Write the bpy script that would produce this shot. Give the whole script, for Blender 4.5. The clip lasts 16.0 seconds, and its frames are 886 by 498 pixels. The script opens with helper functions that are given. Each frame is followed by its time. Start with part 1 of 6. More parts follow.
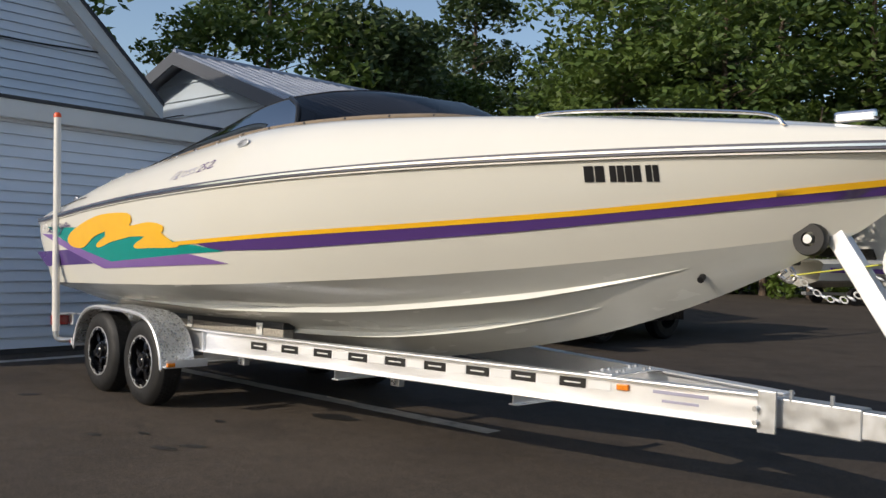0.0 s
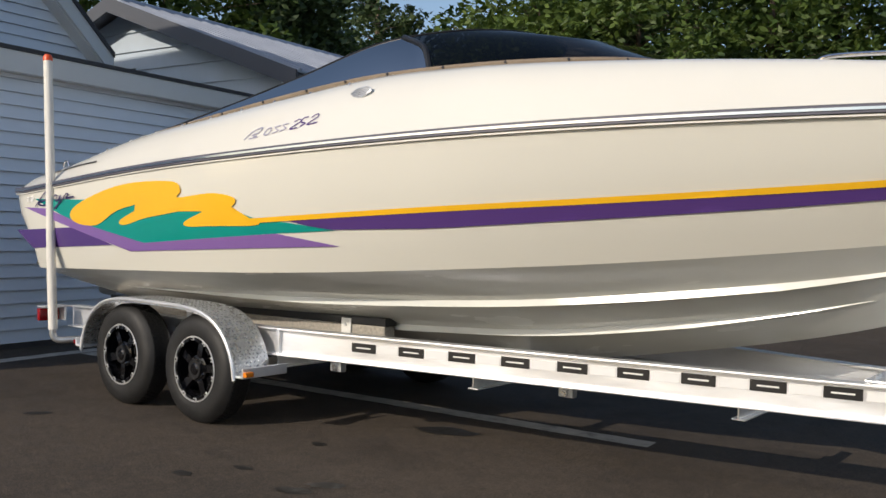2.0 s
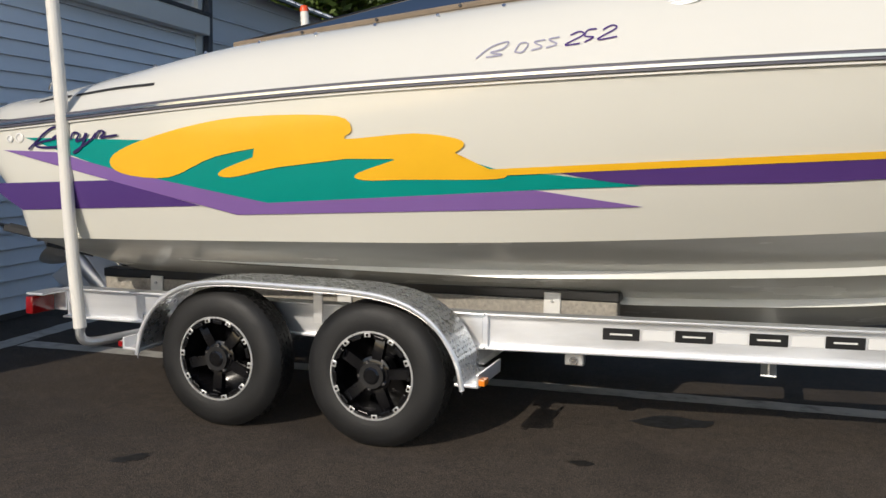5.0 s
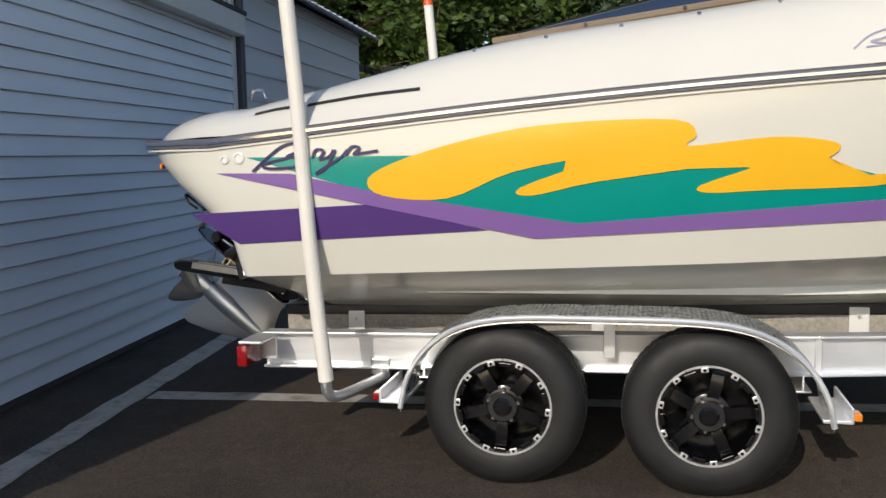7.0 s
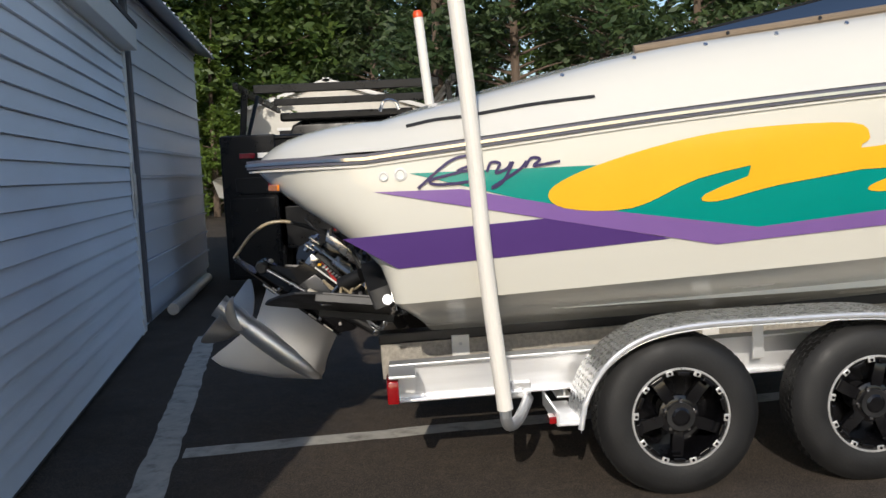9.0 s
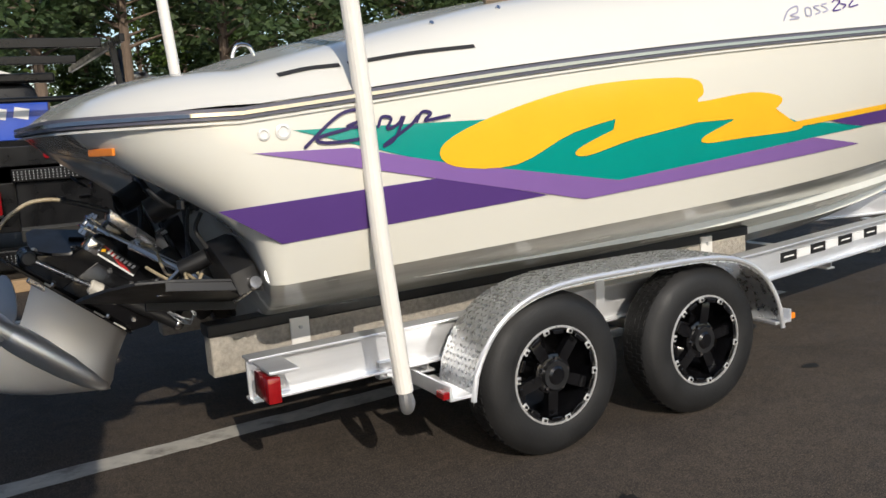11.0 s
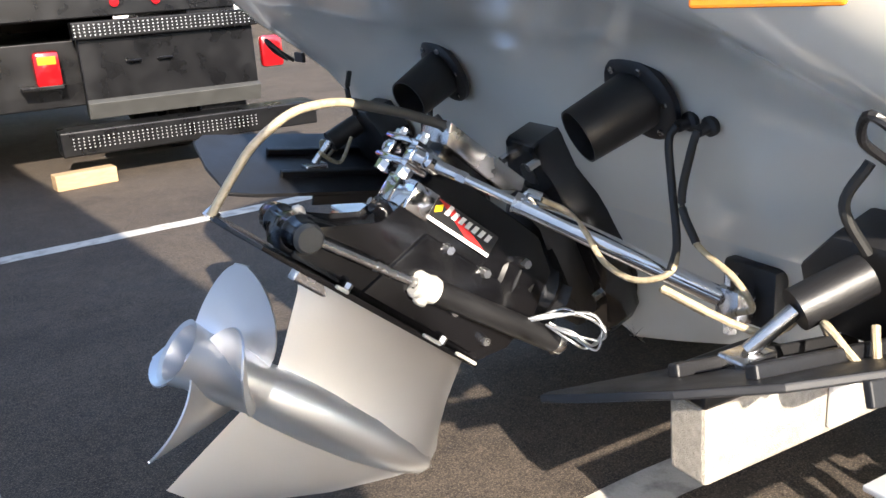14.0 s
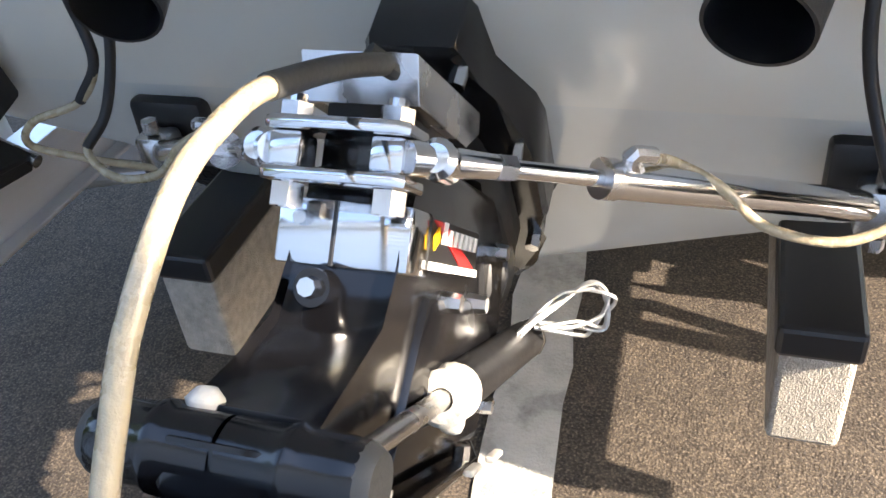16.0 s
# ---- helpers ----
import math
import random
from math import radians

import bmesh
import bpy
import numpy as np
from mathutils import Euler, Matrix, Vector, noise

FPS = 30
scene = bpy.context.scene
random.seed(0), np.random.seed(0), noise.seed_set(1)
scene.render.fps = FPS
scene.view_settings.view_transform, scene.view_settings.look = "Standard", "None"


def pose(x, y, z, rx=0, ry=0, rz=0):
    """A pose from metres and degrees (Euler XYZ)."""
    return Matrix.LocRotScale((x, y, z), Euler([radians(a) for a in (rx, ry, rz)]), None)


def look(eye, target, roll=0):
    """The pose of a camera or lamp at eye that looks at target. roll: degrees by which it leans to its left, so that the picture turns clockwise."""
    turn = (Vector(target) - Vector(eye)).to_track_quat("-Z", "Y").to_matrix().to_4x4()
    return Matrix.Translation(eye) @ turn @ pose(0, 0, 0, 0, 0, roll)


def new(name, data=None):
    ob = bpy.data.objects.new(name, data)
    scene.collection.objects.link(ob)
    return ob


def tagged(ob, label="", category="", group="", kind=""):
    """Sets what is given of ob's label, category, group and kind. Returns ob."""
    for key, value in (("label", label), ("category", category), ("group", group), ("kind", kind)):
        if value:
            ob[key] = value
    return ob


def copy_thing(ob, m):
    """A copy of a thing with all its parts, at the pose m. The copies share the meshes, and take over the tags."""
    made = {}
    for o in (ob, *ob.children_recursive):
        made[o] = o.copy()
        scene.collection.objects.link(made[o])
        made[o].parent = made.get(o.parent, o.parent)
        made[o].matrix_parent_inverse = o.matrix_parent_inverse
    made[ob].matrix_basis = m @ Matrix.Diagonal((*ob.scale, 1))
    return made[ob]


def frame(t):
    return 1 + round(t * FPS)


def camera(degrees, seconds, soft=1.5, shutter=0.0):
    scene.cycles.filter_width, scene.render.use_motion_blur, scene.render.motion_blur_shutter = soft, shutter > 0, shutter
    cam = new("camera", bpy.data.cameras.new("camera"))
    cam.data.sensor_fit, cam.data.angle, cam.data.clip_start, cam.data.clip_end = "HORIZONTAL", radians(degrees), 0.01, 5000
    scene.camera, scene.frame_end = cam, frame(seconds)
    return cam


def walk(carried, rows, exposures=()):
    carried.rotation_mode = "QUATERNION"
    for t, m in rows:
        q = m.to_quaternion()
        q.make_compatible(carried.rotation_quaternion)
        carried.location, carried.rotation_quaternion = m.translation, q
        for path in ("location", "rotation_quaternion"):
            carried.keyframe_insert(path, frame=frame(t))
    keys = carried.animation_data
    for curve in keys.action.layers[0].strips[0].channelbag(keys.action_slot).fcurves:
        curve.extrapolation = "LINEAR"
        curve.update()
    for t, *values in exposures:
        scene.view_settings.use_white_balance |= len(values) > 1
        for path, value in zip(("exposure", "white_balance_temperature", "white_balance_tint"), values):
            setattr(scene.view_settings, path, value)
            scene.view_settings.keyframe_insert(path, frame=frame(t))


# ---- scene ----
cam = camera(52.9, 16.0)
PATH = [
    (0, (0.446, -0.051, 1.274), (-1.015, 1.315, 1.284), 1.9),
    (0.5, (-0.095, -0.067, 1.256), (-1.507, 1.349, 1.288), 1.3),
    (1, (-0.638, -0.167, 1.255), (-2.004, 1.294, 1.266), 1.5),
    (1.5, (-1.13, -0.313, 1.281), (-2.438, 1.199, 1.257), 1.6),
    (1.8, (-1.434, -0.302, 1.266), (-2.701, 1.244, 1.222), 1.4),
    (2, (-1.625, -0.35, 1.268), (-2.875, 1.211, 1.222), 1.7),
    (2.5, (-2.124, -0.452, 1.246), (-3.296, 1.168, 1.202), 1.3),
    (3, (-2.648, -0.562, 1.255), (-3.686, 1.146, 1.211), 0.5),
    (3.2, (-2.851, -0.587, 1.237), (-3.84, 1.151, 1.182), -0.1),
    (5.3, (-4.924, -0.598, 1.398), (-5.56, 1.286, 1.183), 0.4),
    (5.5, (-5.116, -0.626, 1.423), (-5.72, 1.269, 1.21), -0.4),
    (6, (-5.613, -0.549, 1.401), (-6.191, 1.351, 1.164), -2.4),
    (6.5, (-6.097, -0.549, 1.404), (-6.61, 1.37, 1.165), -1.3),
    (7, (-6.534, -0.558, 1.401), (-6.986, 1.378, 1.188), -1.1),
    (7.5, (-7.023, -0.504, 1.408), (-7.383, 1.455, 1.224), -3.3),
    (8, (-7.51, -0.541, 1.396), (-7.718, 1.442, 1.236), -2.6),
    (8.5, (-7.904, -0.566, 1.407), (-7.957, 1.427, 1.248), -2.8),
    (9, (-8.289, -0.502, 1.418), (-8.171, 1.486, 1.235), -2.9),
    (9.5, (-8.609, -0.498, 1.417), (-8.206, 1.45, 1.213), -1.0),
    (9.7, (-8.745, -0.5, 1.442), (-8.205, 1.415, 1.235), -1.2),
    (11.8, (-9.28, 0.717, 1.384), (-8.291, 2.426, 1.064), -3.9),
    (12, (-9.297, 0.831, 1.393), (-8.341, 2.557, 1.061), -3.2),
    (12.5, (-9.392, 1.236, 1.386), (-8.583, 3.02, 0.982), -1.7),
    (13, (-9.458, 1.71, 1.404), (-8.737, 3.521, 0.954), -0.9),
    (13.5, (-9.457, 2.177, 1.409), (-8.714, 3.962, 0.898), -1.5),
    (13.8, (-9.485, 2.393, 1.407), (-8.662, 4.13, 0.852), -2.7),
    (14, (-9.469, 2.59, 1.413), (-8.584, 4.279, 0.808), -3.8),
    (14.5, (-9.427, 2.984, 1.433), (-8.372, 4.51, 0.684), -6.9),
    (15, (-9.364, 3.428, 1.406), (-8.127, 4.697, 0.479), -8.5),
    (15.5, (-9.314, 3.659, 1.436), (-7.918, 4.597, 0.353), -7.2),
    (16, (-9.314, 3.887, 1.435), (-7.793, 4.464, 0.271), -6.5),
]
walk(cam, [(t, look(eye, target, roll)) for t, eye, target, roll in PATH],
     [(0.0, 0.33, 6650, 11), (3.0, 0.28, 6650, 11), (5.5, 0.20, 6450, 10), (9.5, 0.38, 6400, 10), (12.0, 0.52, 6450, 10), (12.5, 0.60, 6600, 11), (13.0, 1.0, 6850, 11), (13.5, 1.85, 6750, 11), (14.0, 2.65, 6600, 12), (14.7, 3.0, 6900, 12), (15.5, 3.3, 7100, 12), (16.0, 3.25, 7100, 13)])

# ---- world and sun ----
SUN_DIR = Vector((0.195, 0.981, 0.0)).normalized()      # the way the light travels over the ground
SUN_EL = radians(28)
world = bpy.data.worlds.new("sky")
scene.world = world
world.use_nodes = True
wn = world.node_tree
sky = wn.nodes.new("ShaderNodeTexSky")
sky.sky_type = "NISHITA"
sky.sun_disc = False
sky.sun_elevation = SUN_EL
sky.sun_rotation = math.atan2(-SUN_DIR.x, -SUN_DIR.y)
sky.air_density, sky.dust_density, sky.ozone_density = 1.0, 1.2, 1.5
wn.links.new(sky.outputs[0], wn.nodes["Background"].inputs[0])
wn.nodes["Background"].inputs[1].default_value = 0.115
sun = new("sun", bpy.data.lights.new("sun", "SUN"))
sun.data.energy, sun.data.angle, sun.data.color = 2.5, radians(0.6), (1.0, 0.91, 0.78)
down = Vector((SUN_DIR.x * math.cos(SUN_EL), SUN_DIR.y * math.cos(SUN_EL), -math.sin(SUN_EL)))
sun.matrix_world = Matrix.Translation((-14, -12, 14)) @ down.to_track_quat("-Z", "Y").to_matrix().to_4x4()


# ---- materials ----
def node_mat(name, color, rough=0.5, metal=0.0, vary=0.08, scale=6.0, bump=0.0, bump_scale=60.0, coat=0.0,
             dirt=0.0, dirt_color=(0.1, 0.09, 0.08), dirt_scale=1.5, island=0.0, rough_vary=0.1, stretch=(1, 1, 1)):
    """A principled surface with tone variation, optional dirt, relief and a change from piece to piece."""
    m = bpy.data.materials.new(name)
    m.use_nodes = True
    nt = m.node_tree
    p = nt.nodes["Principled BSDF"]
    p.inputs["Roughness"].default_value = rough
    p.inputs["Metallic"].default_value = metal
    p.inputs["Coat Weight"].default_value = coat
    p.inputs["Coat Roughness"].default_value = 0.06
    co = nt.nodes.new("ShaderNodeTexCoord")
    mp = nt.nodes.new("ShaderNodeMapping")
    mp.inputs["Scale"].default_value = stretch
    nt.links.new(co.outputs["Object"], mp.inputs[0])
    n1 = nt.nodes.new("ShaderNodeTexNoise")
    n1.inputs["Scale"].default_value = scale
    n1.inputs["Detail"].default_value = 6
    nt.links.new(mp.outputs[0], n1.inputs["Vector"])
    ramp = nt.nodes.new("ShaderNodeMapRange")
    ramp.inputs[1].default_value, ramp.inputs[2].default_value = 0.25, 0.75
    ramp.inputs[3].default_value, ramp.inputs[4].default_value = 1 - vary, 1 + vary
    nt.links.new(n1.outputs[0], ramp.inputs[0])
    mul = nt.nodes.new("ShaderNodeVectorMath")
    mul.operation = "SCALE"
    mul.inputs[0].default_value = color
    nt.links.new(ramp.outputs[0], mul.inputs["Scale"])
    out = mul.outputs[0]
    if island:
        gi = nt.nodes.new("ShaderNodeObjectInfo")
        ge = nt.nodes.new("ShaderNodeNewGeometry")
        add = nt.nodes.new("ShaderNodeMath")
        add.operation = "ADD"
        nt.links.new(gi.outputs["Random"], add.inputs[0])
        nt.links.new(ge.outputs["Random Per Island"], add.inputs[1])
        r2 = nt.nodes.new("ShaderNodeMapRange")
        r2.inputs[1].default_value, r2.inputs[2].default_value = 0, 2
        r2.inputs[3].default_value, r2.inputs[4].default_value = 1 - island, 1 + island
        nt.links.new(add.outputs[0], r2.inputs[0])
        m2 = nt.nodes.new("ShaderNodeVectorMath")
        m2.operation = "SCALE"
        nt.links.new(out, m2.inputs[0])
        nt.links.new(r2.outputs[0], m2.inputs["Scale"])
        out = m2.outputs[0]
    if dirt:
        n2 = nt.nodes.new("ShaderNodeTexNoise")
        n2.inputs["Scale"].default_value = dirt_scale
        n2.inputs["Detail"].default_value = 8
        n2.inputs["Roughness"].default_value = 0.65
        nt.links.new(mp.outputs[0], n2.inputs["Vector"])
        r3 = nt.nodes.new("ShaderNodeMapRange")
        r3.inputs[1].default_value, r3.inputs[2].default_value = 0.5, 0.75
        r3.inputs[3].default_value, r3.inputs[4].default_value = 0, dirt
        nt.links.new(n2.outputs[0], r3.inputs[0])
        mx = nt.nodes.new("ShaderNodeMix")
        mx.data_type = "RGBA"
        mx.inputs[7].default_value = (*dirt_color, 1)
        nt.links.new(r3.outputs[0], mx.inputs[0])
        nt.links.new(out, mx.inputs[6])
        out = mx.outputs[2]
    nt.links.new(out, p.inputs["Base Color"])
    if rough_vary:
        r4 = nt.nodes.new("ShaderNodeMapRange")
        r4.inputs[1].default_value, r4.inputs[2].default_value = 0.3, 0.7
        r4.inputs[3].default_value, r4.inputs[4].default_value = max(0.02, rough - rough_vary), min(1, rough + rough_vary)
        nt.links.new(n1.outputs[0], r4.inputs[0])
        nt.links.new(r4.outputs[0], p.inputs["Roughness"])
    if bump:
        n3 = nt.nodes.new("ShaderNodeTexNoise")
        n3.inputs["Scale"].default_value = bump_scale
        n3.inputs["Detail"].default_value = 5
        nt.links.new(mp.outputs[0], n3.inputs["Vector"])
        b = nt.nodes.new("ShaderNodeBump")
        b.inputs["Strength"].default_value = bump
        b.inputs["Distance"].default_value = 0.01
        nt.links.new(n3.outputs[0], b.inputs["Height"])
        nt.links.new(b.outputs[0], p.inputs["Normal"])
    return m


GEL = node_mat("cream_gelcoat", (0.68, 0.662, 0.59), 0.16, vary=0.02, scale=1.2, coat=0.6, rough_vary=0.04)
GEL_DECK = node_mat("deck_gelcoat", (0.70, 0.685, 0.63), 0.2, vary=0.02, scale=1.5, coat=0.5, rough_vary=0.05)
GEL_BOTTOM = node_mat("bottom_gelcoat", (0.64, 0.645, 0.60), 0.2, vary=0.05, scale=2.0, coat=0.3, dirt=0.2, dirt_color=(0.50, 0.49, 0.44), stretch=(1, 3, 3))
YELLOW = node_mat("yellow_vinyl", (0.86, 0.47, 0.02), 0.22, vary=0.03, coat=0.4, rough_vary=0.03)
TEAL = node_mat("teal_vinyl", (0.0, 0.27, 0.23), 0.22, vary=0.03, coat=0.4, rough_vary=0.03)
LAVENDER = node_mat("lavender_vinyl", (0.22, 0.12, 0.36), 0.22, vary=0.03, coat=0.4, rough_vary=0.03)
PURPLE = node_mat("purple_vinyl", (0.085, 0.04, 0.19), 0.22, vary=0.03, coat=0.4, rough_vary=0.03)
NAVY = node_mat("navy_vinyl", (0.022, 0.010, 0.085), 0.35, vary=0.05, rough_vary=0.03)
INK = node_mat("black_vinyl", (0.012, 0.012, 0.013), 0.35, vary=0.1, rough_vary=0.05)
GREY_INK = node_mat("grey_vinyl", (0.33, 0.32, 0.42), 0.35, vary=0.05, rough_vary=0.05)
RUBBER = node_mat("tyre_rubber", (0.0075, 0.0075, 0.008), 0.62, vary=0.25, scale=9, bump=0.12, bump_scale=90, dirt=0.1, dirt_color=(0.045, 0.042, 0.038), dirt_scale=5)
BLACK_GLOSS = node_mat("black_gloss_paint", (0.004, 0.004, 0.005), 0.2, vary=0.2, scale=8, coat=0.15, dirt=0.04, dirt_color=(0.04, 0.038, 0.035), dirt_scale=7, rough_vary=0.1)
BLACK_SATIN = node_mat("black_satin_plastic", (0.009, 0.009, 0.010), 0.45, vary=0.2, scale=8, bump=0.06, bump_scale=200, dirt=0.1, dirt_color=(0.04, 0.04, 0.04), dirt_scale=6)
GREY_RUBBER = node_mat("grey_rubber", (0.045, 0.045, 0.042), 0.55, vary=0.15, scale=10, bump=0.08, bump_scale=150)
ALU = node_mat("bright_aluminium", (0.86, 0.87, 0.89), 0.38, 0.7, vary=0.06, scale=4, rough_vary=0.1, dirt=0.2, dirt_color=(0.55, 0.55, 0.55), dirt_scale=5, stretch=(0.25, 3, 3))
GALV = node_mat("galvanised_steel", (0.55, 0.56, 0.57), 0.42, 0.85, vary=0.15, scale=14, rough_vary=0.12)
CHROME = node_mat("polished_chrome", (0.72, 0.72, 0.73), 0.12, 1.0, vary=0.03, scale=20, rough_vary=0.05)
STEEL = node_mat("brushed_stainless", (0.62, 0.62, 0.63), 0.24, 1.0, vary=0.08, scale=16, rough_vary=0.08)
CAST = node_mat("satin_stainless_casting", (0.64, 0.64, 0.64), 0.36, 0.9, vary=0.05, scale=3, bump=0.03, bump_scale=180, rough_vary=0.06)
MACHINED = node_mat("machined_rim_edge", (0.66, 0.66, 0.66), 0.34, 0.6, vary=0.05, scale=20)
PVC = node_mat("white_pvc_pipe", (0.78, 0.75, 0.69), 0.35, vary=0.04, scale=5, dirt=0.25, dirt_color=(0.55, 0.5, 0.42), dirt_scale=3, stretch=(3, 3, 0.7))
ORANGE = node_mat("orange_cap", (0.75, 0.09, 0.02), 0.35, vary=0.05)
GREASE = node_mat("white_grease", (0.62, 0.59, 0.52), 0.45, vary=0.06, scale=30, bump=0.4, bump_scale=60)
CARPET = node_mat("grey_bunk_carpet", (0.42, 0.385, 0.33), 0.95, vary=0.25, scale=60, bump=0.8, bump_scale=300, rough_vary=0.02)
RED_LENS = node_mat("red_lens", (0.24, 0.005, 0.007), 0.12, vary=0.15, scale=40, coat=0.6, rough_vary=0.04)
AMBER = node_mat("amber_lens", (0.75, 0.22, 0.015), 0.2, vary=0.1, scale=30, coat=0.4, rough_vary=0.04)
WHITE_PLASTIC = node_mat("white_plastic", (0.75, 0.74, 0.71), 0.35, vary=0.04, dirt=0.1)
TAN_TRIM = node_mat("tan_binding", (0.21, 0.16, 0.11), 0.6, vary=0.12, scale=20, bump=0.1)
SIDING = node_mat("blue_grey_vinyl_siding", (0.77, 0.82, 0.90), 0.5, vary=0.05, scale=2.0, island=0.04, dirt=0.15, dirt_color=(0.36, 0.39, 0.43), dirt_scale=1.2, bump=0.05, bump_scale=30, stretch=(1, 0.4, 2))
SIDING_B = node_mat("pale_blue_siding", (0.52, 0.60, 0.68), 0.5, vary=0.05, scale=2.0, island=0.04, dirt=0.2, dirt_color=(0.33, 0.37, 0.40), bump=0.05, bump_scale=30)
METAL_SIDING = node_mat("ribbed_metal_siding", (0.64, 0.68, 0.75), 0.42, 0.15, vary=0.05, scale=1.2, dirt=0.12, dirt_color=(0.34, 0.36, 0.40), island=0.10, stretch=(1, 0.3, 3))
TRIM_WHITE = node_mat("white_painted_trim", (0.72, 0.72, 0.71), 0.5, vary=0.05, scale=3, dirt=0.3, dirt_color=(0.45, 0.44, 0.42))
TRIM_DARK = node_mat("dark_grey_trim", (0.085, 0.09, 0.105), 0.5, vary=0.1, scale=4)
METAL_ROOF = node_mat("grey_metal_roof", (0.36, 0.39, 0.45), 0.38, 0.4, vary=0.1, scale=2, dirt=0.25, dirt_color=(0.2, 0.2, 0.22))
SHINGLE = node_mat("dark_shingles", (0.06, 0.06, 0.065), 0.9, vary=0.25, scale=8, bump=0.5, bump_scale=40)
FOUNDATION = node_mat("dark_foundation", (0.09, 0.09, 0.1), 0.9, vary=0.2, scale=5, bump=0.4)
PAINT_LINE = node_mat("worn_white_line_paint", (0.44, 0.42, 0.375), 0.85, vary=0.18, scale=12, dirt=0.85, dirt_color=(0.075, 0.065, 0.055), dirt_scale=7, bump=0.4, bump_scale=120)
CABLE = node_mat("black_cable", (0.012, 0.012, 0.012), 0.5, vary=0.1)
BRAID = node_mat("clear_braided_hose", (0.38, 0.31, 0.20), 0.3, vary=0.1, scale=60, coat=0.5, bump=0.3, bump_scale=120)
BLUE = node_mat("blue_panel_paint", (0.015, 0.07, 0.45), 0.35, vary=0.08, coat=0.3)
WOOD = node_mat("bare_wood", (0.36, 0.24, 0.13), 0.8, vary=0.2, scale=10, stretch=(1, 6, 6))
BARK = node_mat("grey_brown_bark", (0.13, 0.095, 0.07), 0.95, vary=0.3, scale=10, bump=0.9, bump_scale=14, stretch=(2, 2, 0.4))
SHED_WHITE = node_mat("weathered_white_metal", (0.62, 0.60, 0.55), 0.5, vary=0.06, scale=2, dirt=0.3, dirt_color=(0.4, 0.36, 0.3))
# near-black colour that paints shade: shed doorway, deck slots, behind the truck mesh
SHADE_FILL = node_mat("dark_shade_fill", (0.02, 0.02, 0.022), 0.9, vary=0.2)
RED_PAINT = node_mat("red_paint", (0.5, 0.02, 0.02), 0.4, vary=0.1)


def leaf_mat(name, a, b):
    m = bpy.data.materials.new(name)
    m.use_nodes = True
    nt = m.node_tree
    p = nt.nodes["Principled BSDF"]
    ge = nt.nodes.new("ShaderNodeNewGeometry")
    oi = nt.nodes.new("ShaderNodeObjectInfo")
    ad = nt.nodes.new("ShaderNodeMath")
    ad.operation = "MULTIPLY_ADD"
    ad.inputs[1].default_value = 0.65
    nt.links.new(ge.outputs["Random Per Island"], ad.inputs[0])
    sc = nt.nodes.new("ShaderNodeMath")
    sc.operation = "MULTIPLY"
    sc.inputs[1].default_value = 0.35
    nt.links.new(oi.outputs["Random"], sc.inputs[0])
    nt.links.new(sc.outputs[0], ad.inputs[2])
    mx = nt.nodes.new("ShaderNodeMix")
    mx.data_type = "RGBA"
    mx.inputs[6].default_value, mx.inputs[7].default_value = (*a, 1), (*b, 1)
    nt.links.new(ad.outputs[0], mx.inputs[0])
    nt.links.new(mx.outputs[2], p.inputs["Base Color"])
    p.inputs["Roughness"].default_value = 0.55
    tr = nt.nodes.new("ShaderNodeBsdfTranslucent")
    nt.links.new(mx.outputs[2], tr.inputs[0])
    ms = nt.nodes.new("ShaderNodeMixShader")
    ms.inputs[0].default_value = 0.3
    nt.links.new(p.outputs[0], ms.inputs[1])
    nt.links.new(tr.outputs[0], ms.inputs[2])
    nt.links.new(ms.outputs[0], nt.nodes["Material Output"].inputs[0])
    return m


LEAF_OAK = leaf_mat("broad_leaves", (0.035, 0.075, 0.015), (0.13, 0.19, 0.035))
LEAF_PINE = leaf_mat("pine_needles", (0.03, 0.06, 0.022), (0.085, 0.125, 0.04))
LEAF_CEDAR = leaf_mat("cedar_foliage", (0.06, 0.11, 0.015), (0.13, 0.19, 0.03))


